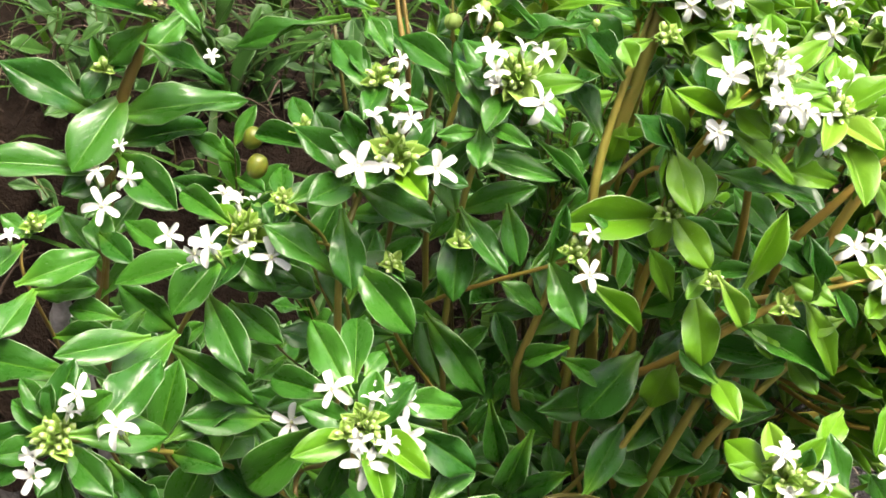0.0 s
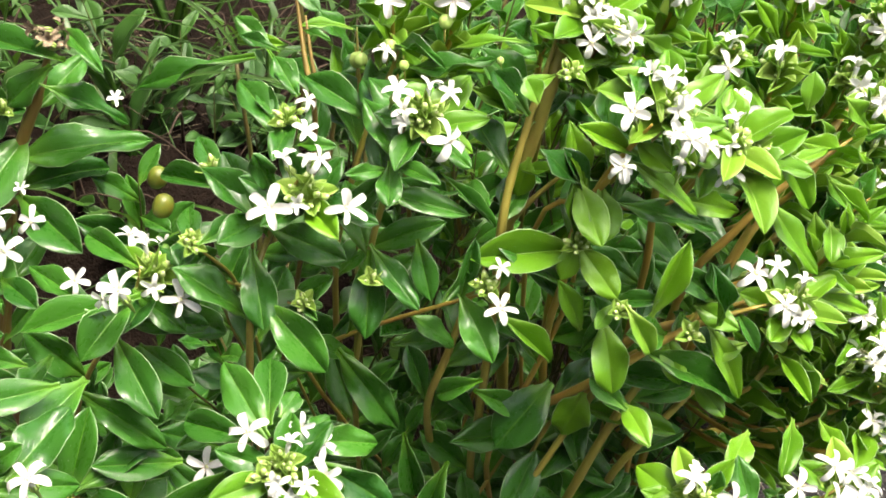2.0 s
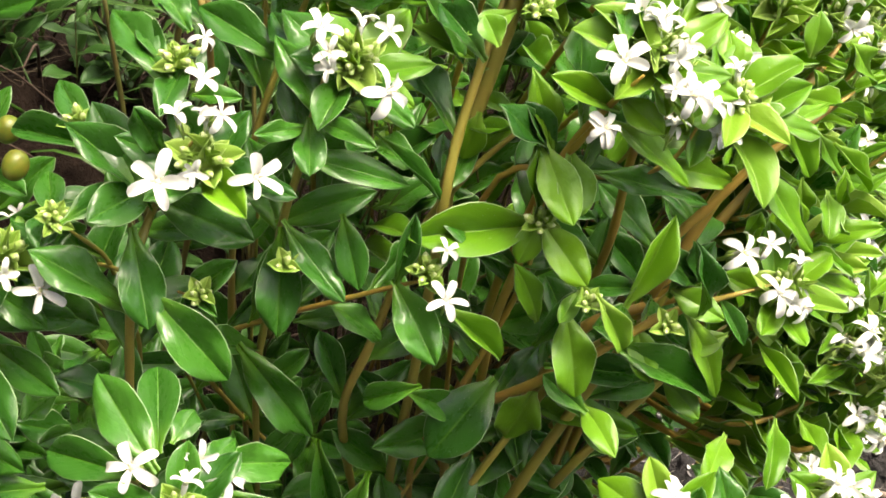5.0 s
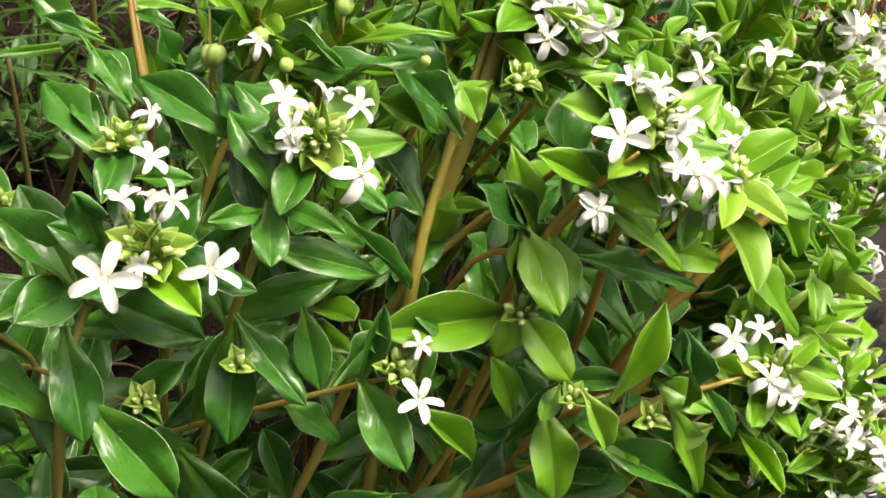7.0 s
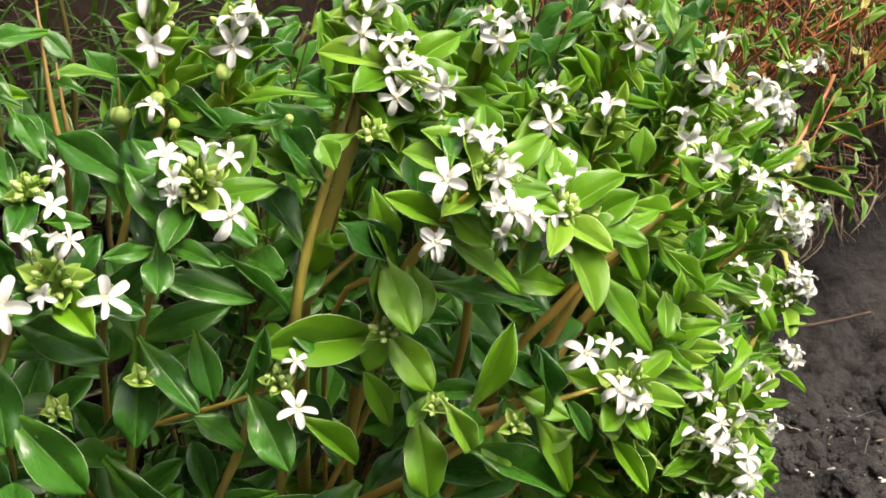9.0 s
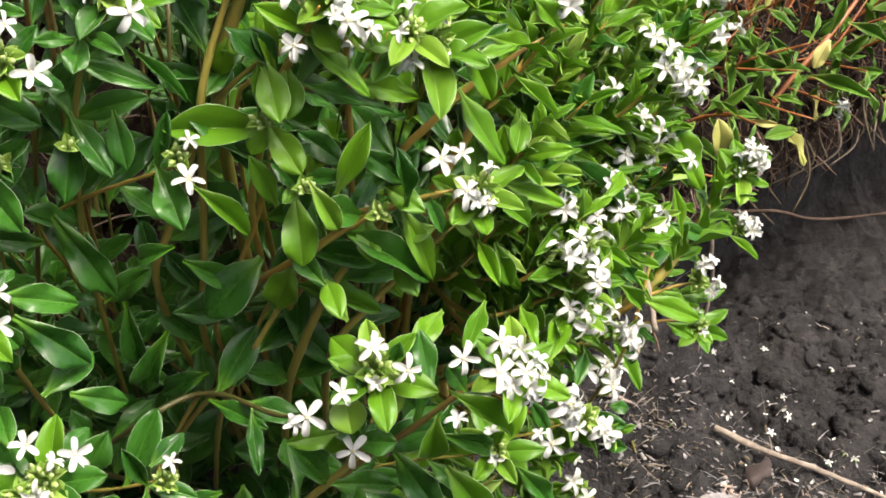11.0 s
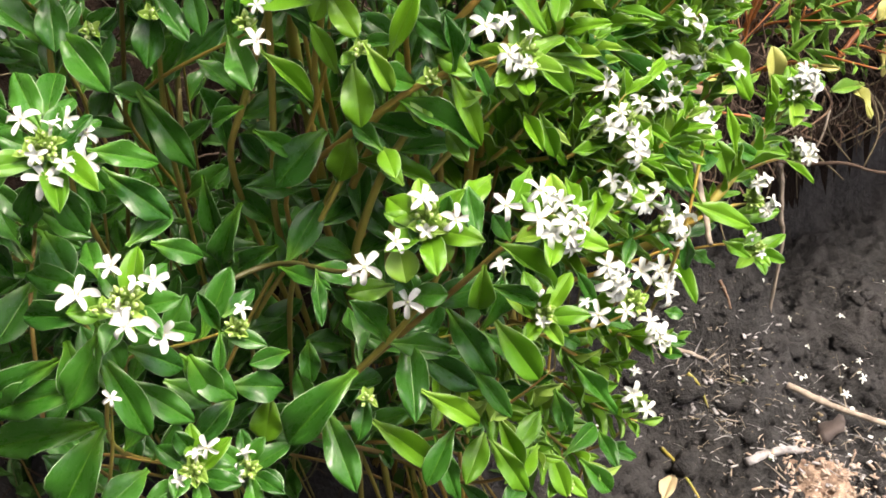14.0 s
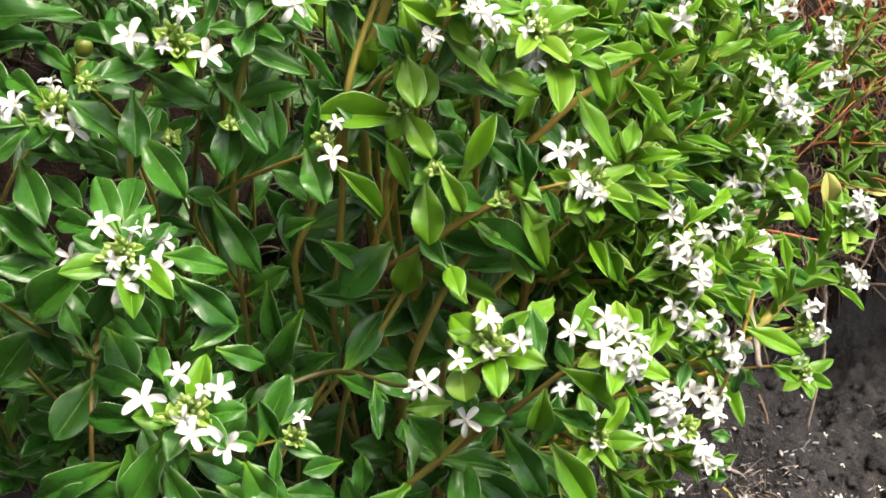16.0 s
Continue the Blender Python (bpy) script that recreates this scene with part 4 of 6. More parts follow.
buds(s, 4, 245, 443, 18, 5.5)
buds(s, -2, 240, 442, 3, 2.2)
leaf(s, -6, 255, 445, -13, 272, 448, 8.6, -2)
leaf(s, -13, 261, 436, -36, 276, 433, 10.8, -5)
leaf(s, -5, 245, 435, -33, 257, 428, 10.4, -3)
leaf(s, -5, 242, 436, 1, 242, 416, 11.3, -6)
leaf(s, 4, 243, 425, 20, 251, 411, 10.5, 1)
leaf(s, 14, 247, 431, 24, 257, 421, 6.9, 3)
leaf(s, 6, 259, 439, 14, 270, 441, 5.8, -2)
leaf(s, -17, 247, 425, -14, 246, 402, 13.5, -7)
leaf(s, -20, 247, 417, -53, 252, 394, 11.7, -4)
leaf(s, 17, 278, 397, 26, 281, 374, 12.6, -2)
s = stem(p, 1.2, (35, 290, 402), (24, 295, 394), (10, 304, 383), (-10, 319, 368))
opening_bud(s, 36, 288, 410, 6.3, (0.15, -0.79, 0.59))
buds(s, 34, 286, 404, 8, 3.8)
leaf(s, 27, 288, 401, 45, 286, 396, 7.6, -2)
leaf(s, 28, 286, 402, 21, 282, 422, 6.2, 5)
leaf(s, 28, 284, 403, 28, 276, 391, 5.2, -4)
leaf(s, 28, 294, 403, 39, 306, 408, 7.5, -1)
p = plant("low_plant")
s = stem(p, 2.0, (80, 295, 425), (70, 304, 417), (52, 331, 405), (37, 341, 396), (24, 330, 395), (3, 351, 361), material=SHADED_STEM)
flower(s, 81, 289, 429, 13.6, (-0.05, -0.67, 0.74))
flower(s, 77, 289, 426, 8.7, (0.20, -0.62, 0.76))
flower(s, 92, 288, 440, 10.2, (0.20, -0.64, 0.75))
flower(s, 97, 290, 413, 12.6, (-0.15, -0.69, 0.71))
young_leaf(s, 93, 294, 435, 96, 286, 424, 12.8, 3)
leaf(s, 92, 295, 417, 74, 291, 416, 8.5, -7)
leaf(s, 62, 313, 413, 65, 291, 401, 6.2, -15)
leaf(s, 46, 329, 404, 68, 312, 404, 7.9, -9)
leaf(s, 96, 295, 413, 112, 291, 416, 9.5, 6)
s = stem(p, 2.2, (104, 293, 445), (111, 296, 432), (105, 297, 413), (90, 306, 384), (69, 315, 353))
flower(s, 101, 292, 455, 11.3, (0.35, -0.56, 0.75))
flower(s, 113, 287, 450, 11.3, (0.37, -0.74, 0.57))
buds(s, 104, 291, 448, 14, 5.7)
leaf(s, 102, 294, 442, 89, 312, 445, 11.7, -4)
leaf(s, 109, 297, 444, 111, 296, 455, 5.3, -1)
young_leaf(s, 106, 296, 441, 111, 287, 432, 8.3, -6)
leaf(s, 103, 294, 435, 98, 293, 447, 8.2, 5)
s = stem(p, 2.2, (148, 290, 452), (131, 291, 437), (119, 294, 421), (94, 310, 384), (69, 310, 356))
flower(s, 130, 282, 459, 11.4, (0.21, -0.82, 0.53))
flower(s, 141, 278, 456, 13.0, (0.29, -0.71, 0.64))
flower(s, 142, 286, 463, 11.9, (0.24, -0.68, 0.70))
flower(s, 151, 292, 455, 9.7, (-0.26, -0.70, 0.66))
flower(s, 156, 301, 436, 12.6, (0.31, -0.79, 0.52))
flower(s, 152, 299, 433, 10.5, (-0.32, -0.49, 0.81))
flower(s, 161, 306, 431, 9.8, (0.21, -0.45, 0.87))
buds(s, 150, 290, 450, 10, 5.7)
cluster(s, 154, 287, 446, 6, 6.5, (0.4, -0.7, 0.4), 10)
opening_bud(s, 130, 278, 436, 7.0, (-0.26, -0.48, 0.84))
leaf(s, 122, 287, 439, 118, 302, 456, 8.3, 6)
bright_leaf(s, 124, 285, 433, 123, 289, 411, 10.4, -5)
leaf(s, 127, 286, 442, 151, 289, 420, 8.7, -20)
leaf(s, 125, 287, 423, 146, 296, 410, 7.4, 5)
leaf(s, 133, 286, 442, 126, 286, 453, 7.1, -6)
leaf(s, 112, 299, 405, 132, 298, 373, 12.8, 6)
leaf(s, 130, 293, 403, 149, 294, 375, 13.0, 3)
s = stem(p, 1.6, (211, 391, 346), (193, 396, 332), (175, 398, 325), (127, 410, 312))
flower(s, 184, 339, 393, 17.8, (0.34, -0.81, 0.48))
flower(s, 180, 339, 400, 12.1, (0.14, -0.80, 0.59))
flower(s, 176, 325, 385, 12.0, (-0.31, -0.77, 0.56))
flower(s, 194, 355, 367, 10.4, (0.07, -0.77, 0.63))
flower(s, 230, 441, 336, 16.1, (-0.26, -0.77, 0.58))
flower(s, 230, 427, 331, 14.2, (0.31, -0.44, 0.84))
flower(s, 230, 426, 304, 17.3, (-0.09, -0.71, 0.70))
flower(s, 219, 409, 325, 11.6, (0.27, -0.52, 0.81))
opening_bud(s, 170, 323, 391, 5.7, (-0.20, -0.55, 0.81))
buds(s, 199, 365, 366, 8, 5.5)
cluster(s, 184, 339, 393, 4, 5.5, (0.5, -0.6, 0.5), 10.5)
cluster(s, 230, 434, 333.5, 5, 8, (0.7, -0.5, 0.4), 11)
cluster(s, 230, 426, 304, 3, 5, (0.6, -0.6, 0.2), 11)
leaf(s, 238, 435, 361, 241, 438, 337, 8.0, 2)
leaf(s, 232, 432, 316, 243, 435, 312, 7.0, 4)
leaf(s, 190, 354, 389, 196, 369, 396, 6.3, -2)
leaf(s, 178, 335, 380, 166, 331, 402, 6.1, 6)
leaf(s, 233, 437, 287, 245, 431, 289, 7.1, -2)
s = stem(p, 1.0, (153, 319, 386), (136, 327, 377), (117, 334, 368))
buds(s, 152, 313, 394, 10, 4.5)
leaf(s, 152, 322, 383, 165, 331, 371, 5.8, -2)
leaf(s, 149, 316, 394, 153, 308, 406, 4.4, -1)
leaf(s, 151, 320, 385, 142, 311, 399, 5.0, -7)
s = stem(p, 1.8, (171, 390, 310), (149, 390, 287), (122, 392, 268), (94, 406, 250), (33, 440, 225))
leaf(s, 98, 313, 383, 101, 284, 361, 13.5, 0)
leaf(s, 99, 307, 380, 127, 309, 359, 12.5, 8)
leaf(s, 103, 293, 370, 127, 297, 351, 10.0, -1)
leaf(s, 78, 294, 379, 51, 289, 347, 16.7, 4)
leaf(s, 65, 302, 354, 78, 280, 329, 13.4, 4)
leaf(s, 82, 294, 369, 79, 284, 352, 8.3, 3)
buds(s, 82, 287, 371, 6, 2.4)
leaf(s, 84, 298, 351, 111, 298, 327, 11.4, -4)
leaf(s, 123, 298, 378, 140, 298, 353, 8.9, -6)
leaf(s, 142, 365, 301, 155, 363, 271, 10.7, 2)
leaf(s, 109, 294, 347, 120, 290, 315, 9.1, -4)
leaf(s, 59, 301, 388, 60, 300, 368, 8.8, -6)
leaf(s, 51, 309, 377, 36, 300, 377, 8.8, -6)
s = stem(p, 1.8, (233, 455, 240), (219, 452, 214), (191, 456, 199), (160, 459, 180), (128, 474, 164), (92, 507, 158))
flower(s, 226, 452, 248, 14.3, (0.24, -0.80, 0.54))
flower(s, 234, 446, 241, 12.4, (0.06, -0.61, 0.79))
flower(s, 226, 452, 263, 8.0, (0.19, -0.48, 0.86))
flower(s, 202, 429, 242, 6.7, (-0.13, -0.48, 0.87))
buds(s, 232, 452, 242, 8, 5.0)
leaf(s, 180, 400, 308, 206, 396, 277, 10.0, -13)
leaf(s, 207, 440, 232, 216, 419, 222, 9.2, -3)
leaf(s, 175, 408, 284, 185, 407, 255, 11.6, -4)
leaf(s, 216, 451, 263, 217, 448, 286, 6.7, 3)
buds(s, 184, 394, 232, 8, 4.4)
leaf(s, 183, 405, 233, 174, 387, 230, 7.6, 7)
leaf(s, 180, 403, 235, 196, 395, 223, 8.2, -3)
leaf(s, 160, 383, 245, 149, 366, 243, 11.2, 3)
p = plant("near_plant")
s = stem(p, 1.6, (-8, 259, 393), (-10, 260, 366), (-19, 271, 324))
leaf(s, 13, 279, 396, 33, 282, 374, 13.8, -1)
leaf(s, 28, 293, 372, 49, 303, 364, 13.3, 6)
leaf(s, -3, 241, 434, -17, 238, 403, 12.9, 1)
leaf(s, -6, 242, 425, 9, 238, 392, 11.5, -12)
leaf(s, -3, 255, 404, 21, 257, 383, 10.9, -5)
leaf(s, 5, 288, 378, 22, 287, 367, 10.8, -8)
leaf(s, -10, 242, 410, -47, 251, 392, 13.4, -0)
leaf(s, -11, 250, 387, -55, 258, 369, 14.0, 4)
leaf(s, -10, 252, 384, -25, 240, 356, 17.9, -5)
leaf(s, 2, 260, 358, -12, 242, 354, 12.2, -2)
leaf(s, 31, 294, 366, 17, 281, 354, 10.9, -3)
leaf(s, 43, 308, 355, 40, 304, 335, 13.7, 4)
s = stem(p, 1.4, (19, 266, 353), (4, 275, 348), (-20, 290, 340))
flower(s, 23, 267, 363, 9.6, (-0.25, -0.83, 0.50))
buds(s, 18, 262, 356, 10, 4.6)
leaf(s, 17, 272, 355, 11, 270, 368, 8.4, -0)
leaf(s, 15, 269, 353, 12, 253, 350, 8.3, 2)
leaf(s, 18, 269, 350, 32, 273, 348, 7.5, -1)
buds(s, 36, 279, 343, 10, 3.9)
leaf(s, 34, 285, 340, 42, 289, 350, 6.6, 5)
leaf(s, 35, 285, 338, 50, 278, 333, 8.9, 5)
leaf(s, 34, 284, 342, 29, 269, 345, 5.2, 1)
p = plant("edge_sprig")
s = stem(p, 5.2, (323, 544, 398), (301, 536, 367), (277, 514, 343), (256, 508, 321), (228, 531, 289), (183, 562, 259), material=STEM)
flower(s, 319, 539, 402, 11.2, (0.03, -0.74, 0.67))
flower(s, 325, 536, 398, 10.0, (0.30, -0.56, 0.77))
flower(s, 320, 541, 406, 8.7, (0.23, -0.82, 0.52))
cluster(s, 323, 538, 400, 6, 5.5, (0.6, -0.45, 0.55), 11.5)
buds(s, 318, 538, 393, 9, 5.0)
leaf(s, 281, 511, 360, 272, 515, 394, 7.1, 19)
bright_leaf(s, 276, 505, 355, 266, 503, 379, 11.6, -4)
bright_leaf(s, 304, 531, 360, 320, 539, 353, 8.3, -4)
bright_leaf(s, 301, 536, 370, 299, 536, 398, 5.2, 24)
bright_leaf(s, 310, 542, 380, 312, 539, 397, 4.0, 20)
bright_leaf(s, 306, 541, 374, 334, 548, 367, 4.6, -14)
leaf(s, 291, 528, 370, 279, 519, 380, 5.0, 6)
bright_leaf(s, 316, 545, 388, 297, 531, 388, 5.0, 5)
bright_leaf(s, 314, 544, 389, 327, 536, 386, 4.6, -19)
bright_leaf(s, 296, 527, 360, 277, 517, 369, 4.4, 8)
bright_leaf(s, 296, 531, 364, 319, 544, 361, 5.8, -8)
pairs(s, (322, 543, 396), (277, 514, 343), 9, 22, 0.25)
pairs(s, (277, 514, 343), (256, 508, 321), 3, 24, 0.33)
s = stem(p, 1.8, (336, 554, 346), (317, 554, 343), (297, 550, 335))
flower(s, 330, 549, 352, 8.5, (0.32, -0.78, 0.54))
flower(s, 336, 547, 347, 9.2, (-0.16, -0.79, 0.59))
flower(s, 326, 547, 358, 7.8, (-0.10, -0.59, 0.80))
cluster(s, 333, 548, 350, 4, 5.0, (0.75, -0.45, 0.35), 11.5)
buds(s, 327, 548, 350, 8, 4.6)
leaf(s, 317, 538, 351, 334, 529, 340, 5.3, -14)
leaf(s, 323, 545, 349, 313, 539, 364, 4.5, -4)
s = stem(p, 2.1, (298, 506, 340), (283, 508, 337), (267, 506, 331), (257, 505, 325))
flower(s, 293, 502, 355, 9.2, (-0.29, -0.76, 0.59))
flower(s, 298, 503, 338, 11.2, (-0.12, -0.56, 0.82))
cluster(s, 299, 501, 340, 3, 4.0, (0.75, -0.45, 0.2), 11)
cluster(s, 294, 501, 354, 2, 3.0, (0.2, -0.6, 0.6), 11)
buds(s, 292, 502, 345, 8, 5.0)
bright_leaf(s, 281, 509, 329, 311, 511, 332, 11.5, 1)
leaf(s, 239, 440, 375, 273, 445, 359, 11.2, -2)
leaf(s, 301, 523, 357, 275, 516, 370, 9.4, -8)
young_leaf(s, 303, 540, 381, 300, 537, 404, 5.1, 14)
young_leaf(s, 314, 543, 383, 320, 539, 397, 4.5, 10)
leaf(s, 268, 488, 346, 287, 494, 330, 9.2, -0)
leaf(s, 295, 509, 333, 289, 507, 357, 4.5, 14)
s = stem(p, 1.5, (306, 520, 303), (288, 522, 304), (269, 524, 299), (254, 528, 291))
buds(s, 304, 517, 305, 9, 5.2)
leaf(s, 276, 495, 321, 296, 502, 306, 7.6, 1)
bright_leaf(s, 302, 519, 302, 311, 510, 296, 6.6, 7)
bright_leaf(s, 293, 512, 308, 306, 520, 312, 6.5, -2)
s = stem(p, 1.7, (242, 439, 417), (239, 434, 403), (236, 427, 386), (234, 428, 363))
flower(s, 242, 435, 419, 9.5, (0.07, -0.45, 0.89))
buds(s, 238, 428, 419, 5, 3.1)
bright_leaf(s, 237, 426, 411, 229, 421, 430, 5.2, 5)
bright_leaf(s, 237, 429, 412, 250, 444, 412, 5.9, 3)
leaf(s, 249, 475, 454, 269, 468, 418, 15.3, -6)
yellow_leaf(s, 310, 562, 387, 306, 561, 411, 12.2, 6)
young_leaf(s, 257, 487, 412, 277, 504, 416, 11.7, 7)
bright_leaf(s, 241, 428, 381, 225, 429, 409, 6.0, 13)
p = plant("border_plant")
s = shoot(p, (203, 421, 491), (166, 446, 449), 2)
s = shoot(p, (221, 427, 474), (180, 456, 440), 3)
s = shoot(p, (237, 454, 448), (193, 481, 411), 3)
s = shoot(p, (204, 402, 462), (171, 428, 423), 3)
s = shoot(p, (211, 397, 452), (177, 424, 414), 4)
s = shoot(p, (177, 358, 474), (144, 385, 437), 3)
s = shoot(p, (174, 349, 459), (142, 378, 427), 3)
s = shoot(p, (183, 347, 464), (144, 375, 428), 3)
s = shoot(p, (186, 341, 452), (140, 369, 415), 4)
s = shoot(p, (180, 340, 436), (141, 371, 408), 3)
s = shoot(p, (201, 369, 415), (146, 398, 381), 4)
s = shoot(p, (217, 387, 392), (164, 418, 360), 4)
s = shoot(p, (218, 420, 517), (185, 437, 460), 2)
s = shoot(p, (222, 402, 510), (186, 428, 458), 6)
s = shoot(p, (238, 426, 490), (197, 449, 444), 4)
s = shoot(p, (230, 412, 435), (201, 427, 398), 2)
s = shoot(p, (217, 438, 529), (181, 456, 472), 1)
s = shoot(p, (272, 511, 501), (232, 530, 440), 5)
s = shoot(p, (274, 499, 486), (235, 520, 430), 4)
s = shoot(p, (227, 448, 534), (191, 473, 472), 3)
s = shoot(p, (283, 515, 522), (246, 540, 462), 4)
s = shoot(p, (198, 420, 539), (166, 441, 468), 1)
s = shoot(p, (168, 361, 551), (142, 387, 491), 2)
s = shoot(p, (202, 422, 509), (167, 450, 450), 1)
bright_leaf(s, 153, 345, 490, 159, 350, 471, 7.9, 4)
bright_leaf(s, 168, 322, 426, 175, 338, 436, 9.0, 4)
bright_leaf(s, 182, 348, 422, 178, 345, 445, 4.7, 13)
bright_leaf(s, 200, 354, 440, 213, 361, 425, 7.1, 3)
bright_leaf(s, 190, 353, 458, 201, 346, 453, 5.0, 2)
bright_leaf(s, 186, 356, 463, 193, 343, 452, 5.0, -9)
bright_leaf(s, 188, 361, 468, 202, 380, 475, 5.2, 10)
bright_leaf(s, 221, 432, 465, 246, 447, 464, 4.9, -15)
bright_leaf(s, 141, 339, 468, 147, 320, 461, 6.5, 7)
young_leaf(s, 127, 323, 489, 136, 322, 481, 6.2, 1)
young_leaf(s, 157, 360, 451, 152, 342, 448, 5.5, -6)
bright_leaf(s, 154, 360, 510, 157, 359, 494, 7.1, -0)
bright_leaf(s, 144, 342, 493, 159, 345, 475, 8.9, -2)
bright_leaf(s, 146, 333, 471, 154, 336, 451, 7.5, 3)
bright_leaf(s, 201, 439, 511, 210, 446, 531, 9.1, 3)
leaf(s, 197, 436, 508, 203, 435, 483, 6.6, -13)
bright_leaf(s, 140, 346, 553, 141, 348, 565, 7.5, -5)
bright_leaf(s, 154, 357, 526, 168, 361, 508, 5.8, -6)
bright_leaf(s, 132, 337, 539, 149, 346, 540, 4.7, -10)
bright_leaf(s, 186, 411, 530, 168, 406, 544, 6.2, 3)
bright_leaf(s, 225, 445, 472, 242, 449, 457, 5.4, -3)
bright_leaf(s, 213, 439, 472, 229, 440, 463, 4.8, -9)
leaf(s, 176, 359, 465, 163, 342, 460, 5.5, -17)
leaf(s, 179, 348, 451, 161, 340, 451, 5.1, 18)
leaf(s, 201, 362, 446, 213, 367, 430, 4.8, -6)
bright_leaf(s, 207, 384, 409, 190, 367, 403, 5.1, 14)
leaf(s, 188, 368, 397, 174, 366, 416, 5.5, 13)
bright_leaf(s, 159, 338, 441, 163, 316, 435, 6.0, -10)
bright_leaf(s, 143, 323, 453, 134, 303, 445, 7.6, 1)
bright_leaf(s, 128, 321, 450, 117, 305, 447, 9.4, 2)
p = plant("top_plant")
s = shoot(p, (75, 341, 581), (65, 367, 558), 4)
s = shoot(p, (119, 360, 568), (111, 382, 539), 2)
s = shoot(p, (182, 402, 559), (173, 431, 521), 2)
s = shoot(p, (174, 394, 545), (166, 422, 506), 2)
s = shoot(p, (253, 465, 476), (239, 495, 438), 1)
s = shoot(p, (242, 466, 495), (232, 492, 451), 0)
s = shoot(p, (186, 404, 564), (187, 439, 521), 2)
s = shoot(p, (144, 372, 586), (147, 408, 545), 4)
s = shoot(p, (101, 360, 591), (99, 397, 549), 4)
s = shoot(p, (65, 356, 596), (63, 390, 552), 3)
s = shoot(p, (32, 352, 593), (31, 387, 548), 3)
s = shoot(p, (13, 362, 591), (16, 396, 548), 2)
bright_leaf(s, 60, 340, 568, 47, 333, 565, 5.9, -1)
bright_leaf(s, 30, 351, 572, 53, 345, 576, 4.1, -28)
leaf(s, 38, 351, 571, 48, 339, 555, 6.0, -23)
bright_leaf(s, 2, 397, 563, -16, 392, 566, 4.4, 23)
leaf(s, -24, 362, 569, -15, 347, 560, 5.9, -7)
bright_leaf(s, -35, 385, 563, -20, 383, 563, 5.1, -3)
bright_leaf(s, 88, 357, 574, 105, 362, 563, 5.4, -8)
bright_leaf(s, 118, 372, 562, 120, 356, 558, 8.3, -4)
bright_leaf(s, 134, 347, 542, 164, 349, 533, 4.1, -25)
capsule(s, 3, 364, 562, 4.7)
capsule(s, 12, 358, 569, 4.1)
capsule(s, 28, 347, 580, 4.0)
capsule(s, 43, 334, 574, 2.1)
p = plant("front_plant")
s = stem(p, 2.1, (95, 322, 560), (92, 323, 552), (91, 332, 536), (95, 346, 503))
flower(s, 74, 309, 552, 7.9, (-0.28, -0.76, 0.59))
flower(s, 84, 322, 575, 8.4, (-0.41, -0.31, 0.86))
flower(s, 92, 328, 571, 8.2, (-0.07, -0.34, 0.94))
flower(s, 98, 325, 567, 9.2, (0.19, -0.48, 0.86))
flower(s, 114, 337, 562, 9.2, (0.12, -0.37, 0.92))
flower(s, 115, 334, 557, 9.5, (0.33, -0.73, 0.61))
flower(s, 89, 304, 565, 8.8, (-0.19, -0.73, 0.66))
flower(s, 93, 304, 562, 8.9, (0.05, -0.80, 0.59))
flower(s, 110, 327, 541, 8.7, (-0.04, -0.89, 0.46))
flower(s, 119, 328, 556, 7.8, (0.38, -0.62, 0.69))
opening_bud(s, 92, 312, 551, 6.1, (0.17, -0.42, 0.89))
buds(s, 90, 317, 569, 16, 4.1)
buds(s, 110, 320, 556, 14, 3.8)
young_leaf(s, 84, 309, 566, 83, 322, 575, 4.1, 13)
young_leaf(s, 96, 317, 564, 108, 334, 568, 4.3, -4)
young_leaf(s, 86, 310, 563, 96, 313, 550, 4.9, 4)
p = plant("low_plant")
s = shoot(p, (211, 436, 278), (166, 466, 285), 0, size=.026)
s = shoot(p, (229, 444, 235), (180, 476, 247), 0, size=.028)
s = shoot(p, (181, 411, 266), (146, 447, 286), 0, size=.028)
s = shoot(p, (204, 416, 225), (162, 453, 244), 0, size=.028)
s = shoot(p, (169, 391, 253), (134, 430, 276), 0, size=.028)
s = shoot(p, (236, 431, 298), (185, 458, 299), 0, size=.026)
s = shoot(p, (133, 330, 332), (106, 361, 345), 0, size=.028)
p = plant("border_plant")
s = shoot(p, (183, 357, 469), (155, 361, 433), 0, size=.026)
s = shoot(p, (222, 429, 464), (189, 439, 418), 2, size=.025)
s = shoot(p, (203, 420, 483), (175, 431, 439), 1, size=.026)
s = shoot(p, (168, 354, 494), (145, 366, 451), 0, size=.026)
s = shoot(p, (260, 475, 430), (221, 487, 387), 2, size=.024)
s = shoot(p, (218, 388, 446), (189, 393, 412), 0, size=.024)
s = shoot(p, (188, 341, 448), (158, 349, 418), 0, size=.026)
s = shoot(p, (153, 342, 482), (129, 362, 434), 0, size=.028)
s = shoot(p, (160, 342, 514), (138, 363, 469), 0, size=.028)
p = plant("top_plant")
s = shoot(p, (131, 349, 567), (132, 376, 535), 1, size=.026)
s = shoot(p, (221, 455, 505), (216, 481, 467), 0, size=.024)
s = shoot(p, (179, 400, 513), (172, 419, 483), 0, size=.026)
s = shoot(p, (247, 475, 507), (240, 500, 467), 0, size=.024)
s = shoot(p, (240, 465, 457), (226, 484, 424), 1, size=.026)
p = plant("top_plant")
s = stem(p, 4.0, (73, 350, 585), (68, 353, 578), (64, 351, 573), (60, 348, 561), (54, 347, 538))
bright_leaf(s, 71, 351, 578, 60, 351, 589, 5.0, -3)
